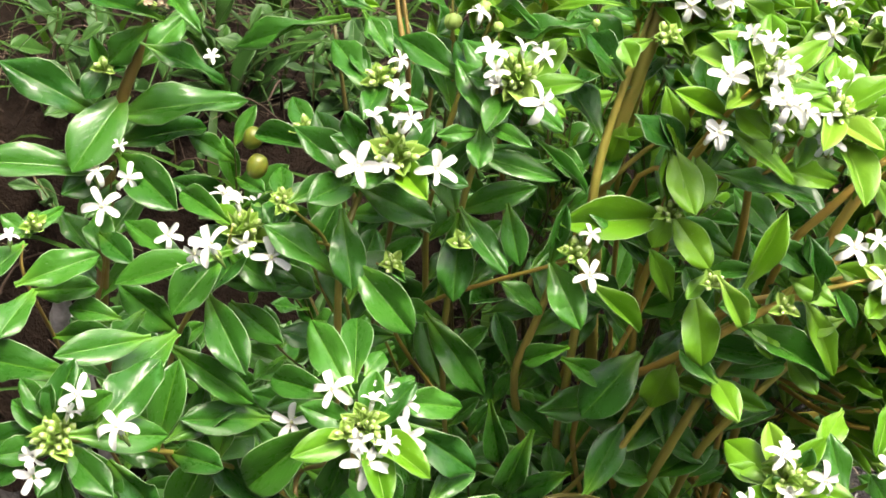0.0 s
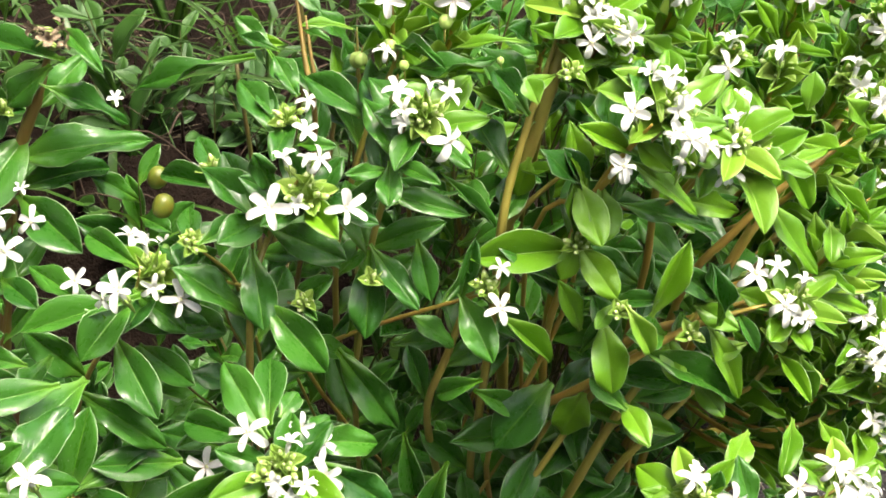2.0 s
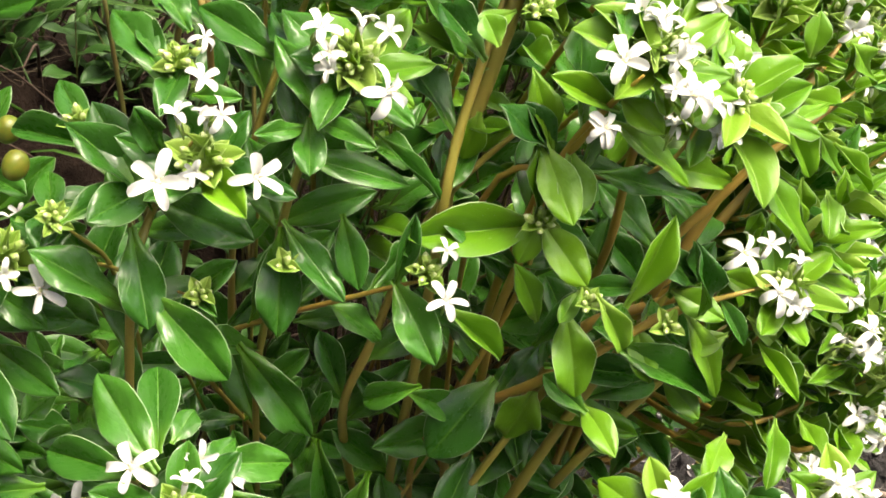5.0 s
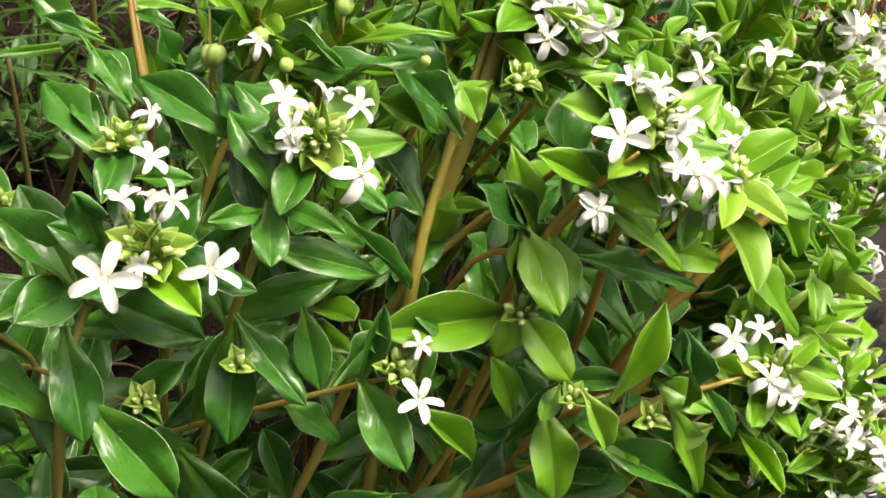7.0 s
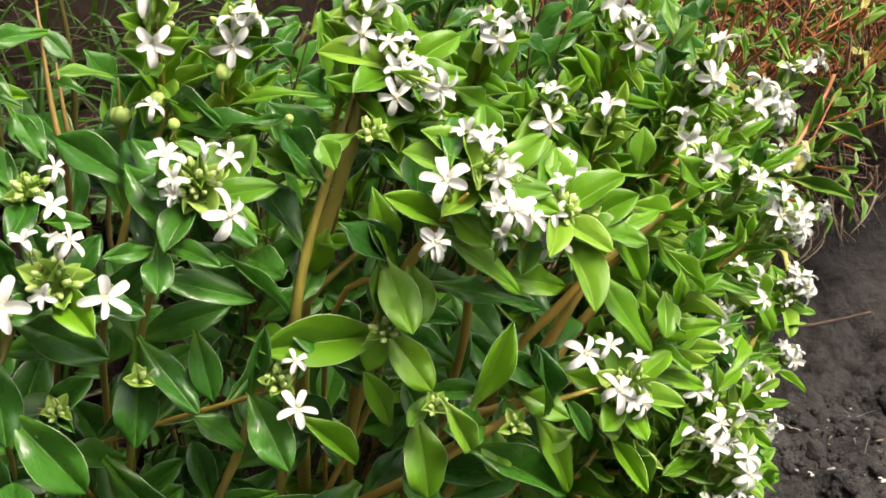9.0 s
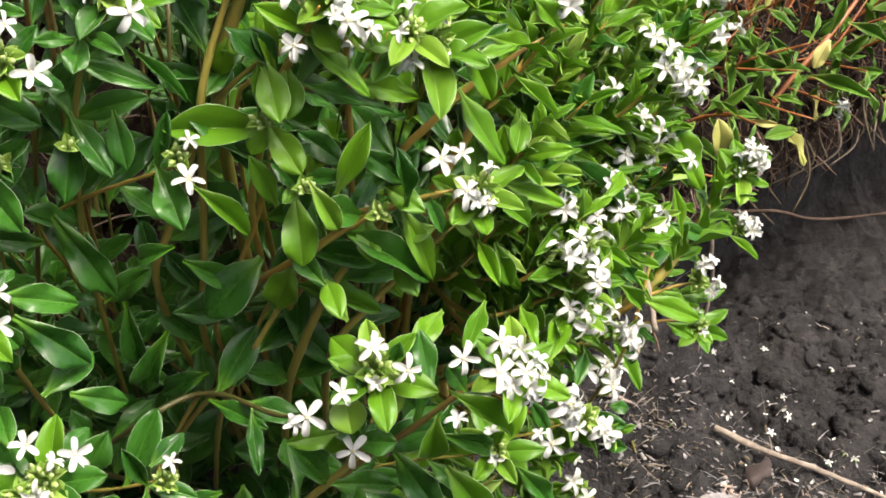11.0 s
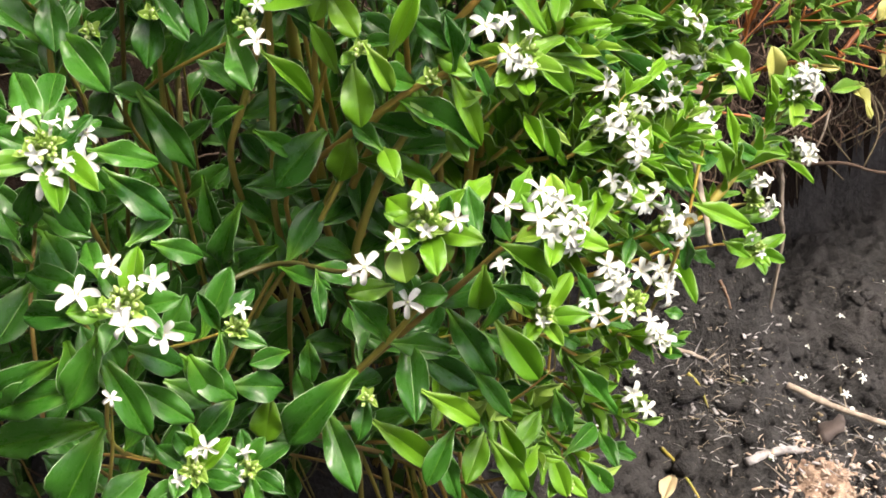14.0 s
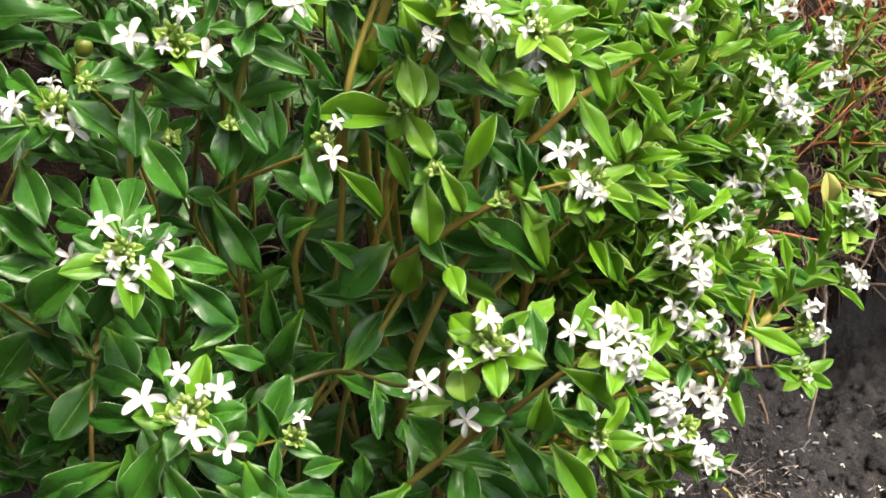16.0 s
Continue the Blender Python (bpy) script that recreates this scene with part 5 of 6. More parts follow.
bright_leaf(s, 67, 353, 579, 73, 339, 576, 5.0, -2)
bright_leaf(s, 68, 350, 574, 52, 343, 582, 4.7, 1)
bright_leaf(s, 61, 347, 575, 67, 332, 571, 4.7, -2)
young_leaf(s, 74, 351, 581, 66, 352, 593, 4.3, 6)
young_leaf(s, 73, 353, 583, 77, 341, 581, 4.3, 6)
flower(s, 69, 346, 590, 7.4, (-0.34, -0.48, 0.81))
flower(s, 72, 341, 584, 8.1, (0.09, -0.83, 0.55))
flower(s, 76, 341, 586, 6.9, (0.23, -0.72, 0.65))
buds(s, 72, 346, 586, 12, 3.7)
p = plant("tall_plant")
s = stem(p, 1.8, (-16, 374, 593), (-13, 360, 561), material=RED_STEM)
leaf(s, -13, 371, 585, -29, 362, 585, 5.6, -1)
leaf(s, -16, 371, 586, -8, 367, 579, 5.7, -4)
leaf(s, -20, 355, 571, -32, 356, 576, 4.3, 4)
leaf(s, -14, 371, 572, -5, 366, 570, 3.2, -19)
p = plant("front_plant")
s = stem(p, 2.2, (76, 317, 551), (74, 325, 540), (69, 328, 532), (66, 333, 513))
bright_leaf(s, 66, 325, 541, 71, 310, 527, 10.7, 4)
bright_leaf(s, 66, 321, 519, 64, 323, 541, 5.7, 18)
s = stem(p, 3.0, (131, 345, 486), (116, 347, 479), (103, 348, 474), (91, 351, 467), (79, 357, 434))
young_leaf(s, 80, 312, 506, 90, 314, 487, 7.6, 1)
leaf(s, 89, 315, 500, 99, 317, 525, 8.3, 7)
bright_leaf(s, 145, 351, 462, 161, 349, 440, 6.7, -7)
leaf(s, 180, 398, 473, 209, 393, 450, 8.7, -20)
young_leaf(s, 174, 398, 488, 180, 392, 473, 6.5, -4)
bright_leaf(s, 246, 491, 315, 257, 462, 301, 9.4, -11)
s = stem(p, 2.8, (246, 481, 326), (205, 483, 306), (160, 489, 288))
flower(s, 195, 381, 454, 11.2, (0.13, -0.59, 0.80))
flower(s, 193, 352, 424, 12.8, (0.13, -0.80, 0.59))
flower(s, 215, 424, 345, 15.3, (-0.11, -0.79, 0.60))
p = plant("back_plant")
s = stem(p, 3.0, (118, 343, 491), (105, 343, 471), (88, 340, 444), (79, 348, 411))
s = stem(p, 2.6, (133, 344, 471), (117, 345, 452), (100, 344, 430))
leaf(s, 114, 328, 496, 96, 322, 513, 8.2, -8)
leaf(s, 106, 327, 496, 119, 319, 491, 8.3, 5)
leaf(s, 99, 329, 484, 103, 322, 469, 8.9, 7)
leaf(s, 87, 323, 459, 76, 332, 466, 8.3, -2)
leaf(s, 87, 328, 458, 92, 310, 454, 8.9, 1)
leaf(s, 124, 325, 482, 112, 324, 478, 7.0, 1)
leaf(s, 111, 332, 463, 119, 321, 456, 8.3, 2)
leaf(s, 95, 320, 446, 86, 323, 457, 7.7, 8)
leaf(s, 70, 325, 489, 61, 321, 510, 7.5, 3)
leaf(s, 72, 331, 477, 84, 327, 498, 7.7, 0)
p = plant("front_plant")
s = stem(p, 3.1, (201, 425, 503), (189, 421, 494), (178, 417, 486), (157, 410, 466), (140, 406, 440))
s = stem(p, 3.3, (181, 404, 532), (172, 399, 523), (163, 395, 514), (145, 388, 492), (133, 384, 469))
bright_leaf(s, 146, 335, 534, 164, 341, 516, 5.6, -15)
bright_leaf(s, 152, 349, 556, 166, 356, 540, 7.6, -8)
s = stem(p, 2.3, (158, 351, 541), (144, 348, 532), (131, 346, 522), (119, 346, 506))
bright_leaf(s, 129, 337, 545, 139, 330, 527, 8.9, 4)
s = stem(p, 1.7, (214, 428, 472), (190, 425, 466), (166, 423, 456))
bright_leaf(s, 176, 365, 492, 158, 347, 487, 6.6, 5)
s = stem(p, 2.6, (128, 324, 497), (105, 328, 487), (84, 329, 471), (67, 345, 447))
leaf(s, 112, 321, 490, 108, 322, 514, 5.6, 18)
p = plant("low_plant")
s = stem(p, 2.0, (186, 412, 235), (163, 419, 234), (131, 433, 235))
leaf(s, 175, 402, 249, 184, 389, 229, 11.6, 0)
leaf(s, 167, 393, 260, 149, 373, 252, 12.4, -7)
leaf(s, 152, 377, 267, 167, 395, 280, 11.1, 0)
leaf(s, 134, 340, 311, 125, 321, 297, 11.9, 2)
leaf(s, 193, 412, 235, 211, 408, 216, 12.0, -1)
leaf(s, 137, 349, 301, 156, 346, 271, 11.5, 1)
leaf(s, 117, 295, 351, 106, 282, 331, 10.4, 7)
leaf(s, 183, 407, 241, 202, 426, 247, 10.8, 6)

# ---- leafy shoots that fill the bushy edge over the soil ----
p = plant("border_plant")
fill = random.Random(31)
for x, y, z in ((206, 428, 500), (222, 440, 486), (238, 452, 470), (246, 462, 500), (212, 425, 462), (196, 402, 478), (228, 440, 440), (246, 468, 450),
                (192, 392, 440), (206, 405, 410), (224, 432, 408), (238, 452, 400), (186, 378, 500), (200, 412, 524), (230, 450, 515), (250, 476, 480)):
    tip = Vector((x + fill.uniform(-5, 5), y + fill.uniform(0, 12), z + fill.uniform(-6, 6)))
    # sunlight on this edge is carried by the lighter leaf colour
    shoot(p, tip, tip - Vector((fill.uniform(24, 40), -26, fill.uniform(36, 56))), 0, 14, fill.uniform(0.028, 0.034), BRIGHTS + LEAVES[:4])

# ---- shaded shoots in the heart of the plants ----
inner = random.Random(5)
for k in range(150):
    x = inner.uniform(-0.14, 0.26)
    p = plant("inner_" + "abcdefg"[min(6, int((x + 0.14) / 0.0575))])
    z = inner.uniform(0.22, 0.575)
    front = 0.315 + 1.2 * max(0, x - 0.14) + 0.5 * max(0, 0.34 - z) + 0.25 * max(0, z - 0.5) + 0.5 * max(0, -0.05 - x)
    y = front + inner.uniform(0.07, 0.18)
    if z < ground_height(x, y) + 0.05 or (x > 0.15 and z < 0.28) or (x < 0.03 and y > 0.42 and z > 0.38) or (-0.02 < x < 0.15 and z < 0.44 and k % 5 < 2):
        continue
    away = Vector((inner.uniform(-0.15, 0.5) + (x - 0.05) * 1.5, -0.3, inner.uniform(0.5, 1))).normalized()
    tip = Vector((x, y, z))
    back = tip - away * inner.uniform(0.06, 0.11)
    # past x 0.1 lighter leaves are mixed in as painted light
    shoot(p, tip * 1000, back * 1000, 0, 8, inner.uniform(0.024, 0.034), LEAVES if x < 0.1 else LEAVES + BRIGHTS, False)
# upper shoots, added also to keep overhead light out of the heart
for k in range(70):
    x = inner.uniform(0.03, 0.26)
    p = plant("inner_" + "abcdefg"[min(6, int((x + 0.14) / 0.0575))])
    tip = Vector((x, 0.385 + 1.0 * max(0, x - 0.12) + inner.uniform(0.0, 0.16), inner.uniform(0.50, 0.61)))
    away = Vector((inner.uniform(-0.2, 0.4), -0.2, 1)).normalized()
    shoot(p, tip * 1000, (tip - away * 0.1) * 1000, 0, 8, inner.uniform(0.024, 0.034), LEAVES + BRIGHTS, False)

# low back shoots wear the darkened leaf as painted shade
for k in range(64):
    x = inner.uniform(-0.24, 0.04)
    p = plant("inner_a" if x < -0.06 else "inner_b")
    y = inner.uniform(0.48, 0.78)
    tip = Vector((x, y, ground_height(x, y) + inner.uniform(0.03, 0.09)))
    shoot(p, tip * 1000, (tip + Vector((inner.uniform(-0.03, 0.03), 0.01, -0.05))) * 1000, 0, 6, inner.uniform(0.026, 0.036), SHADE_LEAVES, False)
for k in range(44):
    x = inner.uniform(-0.15, 0.03)
    p = plant("inner_a" if x < -0.06 else "inner_b")
    tip = Vector((x, inner.uniform(0.41, 0.50) + 0.3 * max(0, -0.05 - x), inner.uniform(0.25, 0.40)))
    if tip.z > ground_height(tip.x, tip.y) + 0.05:
        away = Vector((inner.uniform(-0.3, 0.3), -0.4, inner.uniform(0.4, 1))).normalized()
        shoot(p, tip * 1000, (tip - away * 0.06) * 1000, 0, 8, inner.uniform(0.028, 0.038), LEAVES, False)
for k in range(9):
    x = inner.uniform(-0.08, 0.05)
    y = inner.uniform(0.56, 0.68)
    low = Vector((x, y, ground_height(x, y) - 0.01))
    tip = low + Vector((inner.uniform(-0.04, 0.06), inner.uniform(-0.05, 0.03), inner.uniform(0.22, 0.34)))
    line = glide([tip, low.lerp(tip, 0.65) + Vector((inner.uniform(-0.02, 0.02), inner.uniform(-0.015, 0.015), 0)), low.lerp(tip, 0.3) + Vector((inner.uniform(-0.02, 0.02), 0, 0)), low], 6)
    # bare stems are darkened by colour to sit in the shade
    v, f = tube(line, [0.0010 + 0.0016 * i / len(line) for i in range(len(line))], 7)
    tagged(new("bare_stem", mesh_of("bare_stem", v, f, [SHADED_STEM])), "bare brown upright plant stem in shade", "stem", "bare stems behind the plants")


# ---- the bank behind: root mat, hanging roots, red-stemmed plants, dry stalks, grass ----
def on_soil(x, y, up=0.002):
    return (x, y, ground_height(x, y) + up)


def lump(name, line, radii, material, rough=0.35, sides=18, seed=0.0):
    """A lumpy body along a line."""
    v, f = tube(line, radii, sides)
    out = []
    for q in v:
        k = 1 + rough * noise.noise(q * 28 + Vector((seed, 0, 0))) * 0.02
        q = q + Vector((noise.noise(q * 30), noise.noise(q * 30 + Vector((9, seed, 0))), noise.noise(q * 30 + Vector((0, 7, 3))))) * rough * max(radii) * k
        q += Vector((noise.noise(q * 110), noise.noise(q * 110 + Vector((5, 0, 0))), noise.noise(q * 110 + Vector((0, 5, 0))))) * 0.006
        out.append(q)
    return mesh_of(name, out, f, [material])


edge = [Vector((x, bank_line(x) + 0.03 + 0.015 * noise.noise((x * 9, 3, 0)), 0.288 + 0.02 * noise.noise((x * 7, 0, 5)))) for x in np.arange(0.26, 1.15, 0.012)]
# shelf added over the hollow to keep light out of it
rv, rf = [], []
rx = list(np.arange(0.27, 1.6, 0.012))
ry = list(np.arange(0.0, 0.66, 0.012))
for layer in (0, 1):
    for u in ry:
        for x in rx:
            y = bank_line(x) + 0.02 + u
            n = 0.018 * noise.noise((x * 16, y * 16, layer)) + 0.010 * noise.noise((x * 60, y * 60, 3 + layer))
            rv.append((x, y, 0.305 + n if layer else 0.245 + n))
nx, ny = len(rx), len(ry)
for i in range(ny - 1):
    for j in range(nx - 1):
        a = i * nx + j
        rf += [(a, a + nx, a + nx + 1, a + 1), (nx * ny + a, nx * ny + a + 1, nx * ny + a + nx + 1, nx * ny + a + nx)]
for k, step, count in ((0, 1, nx), ((ny - 1) * nx, 1, nx), (0, nx, ny), (nx - 1, nx, ny)):
    rf += [(k + step * i, k + step * (i + 1), nx * ny + k + step * (i + 1), nx * ny + k + step * i) for i in range(count - 1)]
tagged(new("bank_roof", mesh_of("bank_roof", rv, rf, [SHADED_SOIL])), "matted soil shelf over the hollow, shade in its colour", "bank", kind="structure")
tagged(new("bank_edge", lump("bank_edge", edge, [0.042 + 0.012 * noise.noise((e.x * 14, 0, 0)) for e in edge], SHADED_SOIL, 0.3)), "overhanging edge of matted soil and roots", "bank", kind="structure")


def strand(points, radius, sides=5, taper=0.5):
    line = glide(points, 4)
    n = len(line)
    return tube(line, [radius * (1 - (1 - taper) * i / (n - 1)) for i in range(n)], sides)


def scatter_mesh(name, pieces, materials):
    """One mesh out of many (verts, faces, material number)."""
    verts, faces, mats = [], [], []
    for v, f, m in pieces:
        o = len(verts)
        verts.extend(v)
        faces.extend(tuple(o + q for q in g) for g in f)
        mats.extend([m] * len(f))
    return mesh_of(name, verts, faces, materials, mats)


bit = random.Random(21)
pieces = []
for k in range(150):
    x = bit.uniform(0.3, 0.95)
    at = Vector((x, bank_line(x) + bit.uniform(-0.03, 0.02), 0.275 + bit.uniform(-0.03, 0.03)))
    drop = bit.uniform(0.02, 0.07)
    pieces.append((*strand([at, at + Vector((bit.uniform(-0.012, 0.012), -0.008, -drop * 0.5)), at + Vector((bit.uniform(-0.03, 0.03), -bit.uniform(0, 0.02), -drop))], bit.uniform(0.0005, 0.0014)), bit.randrange(2)))
for k in range(2300):
    x = bit.uniform(0.27, 1.0)
    a = bit.uniform(-1.9, 1.3)
    r = 0.054
    at = Vector((x, bank_line(x) + 0.03 - r * math.cos(a) * 0.95, 0.288 + r * math.sin(a) * 0.9))
    way = Vector((bit.uniform(-0.7, 0.7), bit.uniform(-0.25, 0.1), bit.uniform(-1.0, 0.1))).normalized() * bit.uniform(0.012, 0.04)
    # mostly the darkened root colour, so the bank face reads as shaded
    pieces.append((*strand([at, at + way * 0.4 + Vector((bit.uniform(-0.006, 0.006), -0.006, bit.uniform(-0.004, 0.004))), at + way + Vector((bit.uniform(-0.006, 0.006), 0, -0.008))], bit.uniform(0.0003, 0.0009)), bit.choice((0, 2, 2, 2, 2, 2, 2))))
for k in range(16):
    x = bit.uniform(0.33, 0.72)
    at = Vector((x, bank_line(x) - bit.uniform(0.02, 0.045), 0.275 + bit.uniform(-0.03, 0.035)))
    drop, lean = bit.uniform(0.025, 0.06), bit.uniform(-0.03, 0.012)
    pieces.append((*strand([at, at + Vector((lean * 0.2 + bit.uniform(-0.01, 0.01), -0.006, -drop * 0.5)), at + Vector((lean, -bit.uniform(0, 0.012), -drop))], bit.uniform(0.0006, 0.0013), 6, 0.5), 3))
tagged(new("hanging_roots", scatter_mesh("hanging_roots", pieces, [ROOT, DEAD, SHADED_ROOT, STRAW])), "thin brown roots hanging from the soil bank", "roots", kind="stuff")

pieces = []
for k in range(1900):
    x = bit.uniform(0.24, 0.95)
    y = bank_line(x) + bit.uniform(0.02, 0.34)
    at = Vector((x, y, max(0.29, ground_height(x, y))))
    high = bit.choice((0.03, 0.05, 0.07, 0.13)) * bit.uniform(0.7, 1.2)
    lean = Vector((bit.uniform(-0.6, 0.6), bit.uniform(-0.5, 0.3), 1)) * high
    pieces.append((*strand([at, at + lean * 0.5 + Vector((bit.uniform(-0.02, 0.02), bit.uniform(-0.02, 0.01), 0)), at + lean + Vector((bit.uniform(-0.03, 0.03), bit.uniform(-0.02, 0.02), -0.012))], bit.uniform(0.0005, 0.0015)), bit.choice((0, 0, 0, 0, 1, 3, 3))))
tagged(new("dry_stalks", scatter_mesh("dry_stalks", pieces, [BANK_STEM, ROOT, DEAD, SHADED_ROOT])), "tangle of dry reddish-brown stalks on the bank", "dry stalks", kind="stuff")


def bank_plant(x, y, tips, label):
    """A red-stemmed plant on the bank with narrow yellowing leaves."""
    thing = tagged(new("bank_plant"), label, "plant", "red-stemmed bank plants")
    root = Vector((x, y, max(0.292, ground_height(x, y)) - 0.01))
    for tip, white in tips:
        tip = Vector(tip)
        mid = root.lerp(tip, 0.5) + Vector((bit.uniform(-0.02, 0.02), bit.uniform(-0.015, 0.015), 0.012))
        line = glide([tip, mid, root], 8)
        n = len(line)
        v, f = tube(line, [0.0007 + 0.0011 * i / n for i in range(n)], 7)
        s = part("stem", mesh_of("stem", v, f, [BANK_STEM]), thing, Matrix())
        axis = (tip - mid).normalized()
        for k in range(7):
            f = (k + 0.3) / 7 * 0.85
            at = line[int(f * (n - 1))]
            w = axis.orthogonal().normalized()
            w.rotate(Matrix.Rotation(k * 2.399, 3, axis))
            long = bit.uniform(0.026, 0.046) * (0.55 + 0.6 * f)
            end = at + (axis * 0.5 + w + Vector((0, 0, -0.2))).normalized() * long
            stock = YELLOWS if bit.random() < 0.035 else BANK_LEAVES
            place(s, "leaf", bit.choice(stock), at, end, long * bit.uniform(0.17, 0.26), bit.uniform(-20, 20), axis + Vector((0, -0.5, 0.6)))
        for k in range(white):
            w = axis.orthogonal().normalized()
            w.rotate(Matrix.Rotation(k * 2.399, 3, axis))
            set_flower(s, FLOWERS, tip + w * 0.005 + Vector((0, -0.003, 0)), 0.010, w * 0.8 + axis * 0.6)
        if white:
            buds(s, *(tip * 1000), 5, 4.5, axis)


pieces = []
for k in range(650):
    x, y = bit.uniform(-0.42, 0.2), bit.uniform(0.47, 1.0)
    at = Vector(on_soil(x, y, 0.001))
    way = Vector((bit.uniform(-1, 1), bit.uniform(-0.8, 0.5), bit.uniform(0.0, 0.9))).normalized() * bit.uniform(0.03, 0.09)
    # dead grass takes the darkened root colour as painted shade
    pieces.append((*strand([at, at + way * 0.6 + Vector((0, 0, 0.008)), at + way + Vector((bit.uniform(-0.02, 0.02), 0, -0.012))], bit.choice((0.0004, 0.0007, 0.0011))), bit.choice((0, 0, 1, 2))))
tagged(new("dry_grass", scatter_mesh("dry_grass", pieces, [SHADED_ROOT, SHADED_ROOT, GRASS])), "tangled dead grass in deep shade on the bank", "dry grass", kind="stuff")

RED_LABEL = "red-stemmed plant with narrow yellowing leaves on the bank"
bank_plant(0.41, 0.86, [((0.490, 0.79, 0.312), 5), ((0.44, 0.80, 0.40), 0), ((0.38, 0.80, 0.42), 0)], RED_LABEL)
bank_plant(0.36, 0.83, [((0.37, 0.80, 0.47), 0), ((0.41, 0.83, 0.50), 0), ((0.33, 0.78, 0.45), 0)], RED_LABEL)
bank_plant(0.50, 0.93, [((0.56, 0.87, 0.36), 0), ((0.50, 0.88, 0.44), 0), ((0.60, 0.90, 0.42), 0)], RED_LABEL)
bank_plant(0.46, 0.97, [((0.45, 0.93, 0.50), 0), ((0.52, 0.95, 0.52), 0), ((0.40, 0.92, 0.54), 0)], RED_LABEL)
bank_plant(0.63, 1.02, [((0.66, 0.97, 0.38), 0), ((0.62, 0.98, 0.50), 0), ((0.70, 1.0, 0.46), 0)], RED_LABEL)
bank_plant(0.56, 1.08, [((0.55, 1.04, 0.56), 0), ((0.62, 1.06, 0.58), 0)], RED_LABEL)
for k in range(12):
    x = 0.28 + 0.047 * k
    y = bank_line(x) + bit.uniform(0.03, 0.07)
    bank_plant(x, y, [((x + bit.uniform(-0.06, 0.08), bank_line(x) - bit.uniform(0.0, 0.05), bit.uniform(0.30, 0.38)), 0) for _ in range(3)], RED_LABEL)
for k in range(12):
    x = 0.24 + 0.045 * k
    y = bank_line(x) + bit.uniform(0.07, 0.26)
    bank_plant(x, y, [((x + bit.uniform(-0.05, 0.08), y - bit.uniform(0.02, 0.10), bit.uniform(0.32, 0.42)), 0) for _ in range(3)], RED_LABEL)
bank_plant(0.33, 0.95, [((0.32, 0.92, 0.52), 0), ((0.37, 0.94, 0.56), 0), ((0.28, 0.90, 0.54), 0)], RED_LABEL)

sprig = tagged(new("bank_plant"), "thick red-stemmed plant with long narrow leaves on the bank", "plant", "red-stemmed bank plants")
line = glide([Vector(q) for q in ((0.52, 0.86, 0.39), (0.509, 0.85, 0.375), (0.486, 0.83, 0.355), (0.457, 0.81, 0.33), (0.434, 0.8, 0.299), (0.446, 0.84, 0.261))], 6)
v, f = tube(line, [0.0015 + 0.0010 * i / len(line) for i in range(len(line))], 8)
trunk = part("stem", mesh_of("stem", v, f, [BANK_STEM]), sprig, Matrix())
for stock, base, tip, slim in ((BANK_LEAVES, (0.457, 0.8, 0.337), (0.395, 0.8, 0.332), 0.24),
                               (BANK_LEAVES, (0.463, 0.8, 0.333), (0.507, 0.78, 0.325), 0.22),
                               (YELLOWS, (0.452, 0.8, 0.289), (0.463, 0.77, 0.271), 0.28),
                               (BANK_LEAVES, (0.434, 0.8, 0.289), (0.402, 0.78, 0.324), 0.3),
                               (BANK_LEAVES, (0.421, 0.8, 0.338), (0.394, 0.79, 0.368), 0.26),
                               (YELLOWS, (0.472, 0.8, 0.362), (0.46, 0.79, 0.343), 0.45),
                               (BANK_LEAVES, (0.482, 0.8, 0.376), (0.516, 0.8, 0.362), 0.24),
                               (BANK_LEAVES, (0.464, 0.8, 0.287), (0.43, 0.78, 0.289), 0.3),
                               (BANK_LEAVES, (0.446, 0.8, 0.334), (0.424, 0.8, 0.365), 0.24),
                               (BANK_LEAVES, (0.471, 0.8, 0.367), (0.476, 0.8, 0.398), 0.24)):
    long = (Vector(tip) - Vector(base)).length
    place(trunk, "leaf", bit.choice(stock), Vector(base), Vector(tip), long * slim, bit.uniform(-15, 15))



def twig(points, radius, label, material=TWIG, name="twig"):
    line = glide([Vector(q) for q in points], 8)
    n = len(line)
    v, f = tube(line, [radius * (1 - 0.4 * i / n) * (1 + 0.2 * noise.noise((i * 0.7, radius * 900, 0))) for i in range(n)], 7)
    v = [q + Vector((noise.noise(q * 160), noise.noise(q * 160 + Vector((3, 0, 0))), noise.noise(q * 160 + Vector((0, 3, 0))))) * radius * 0.35 for q in v]
    return tagged(new(name, mesh_of(name, v, f, [material])), label, name)


twig([on_soil(0.435, 0.751, 0.005), (0.474, 0.733, 0.020), (0.513, 0.715, 0.016), on_soil(0.575, 0.687, 0.004)], 0.0032, "pale dry twig lying on dark soil")
twig([on_soil(0.327, 0.748, 0.004), on_soil(0.343, 0.748, 0.006), on_soil(0.359, 0.747, 0.003)], 0.0022, "short pale broken twig on dark soil", STRAW)
twig([on_soil(0.380, 0.664, 0.004), on_soil(0.41, 0.676, 0.005), on_soil(0.446, 0.685, 0.004)], 0.0040, "weathered grey stick half buried in soil", DEADWOOD)
twig([on_soil(0.343, 0.738), on_soil(0.352, 0.733, 0.005), on_soil(0.362, 0.727, 0.003)], 0.0014, "short olive-brown stalk on soil", STEM)
twig([on_soil(0.371, 0.782), on_soil(0.376, 0.777, 0.003), on_soil(0.381, 0.771)], 0.0016, "thin brown twig on soil", ROOT)
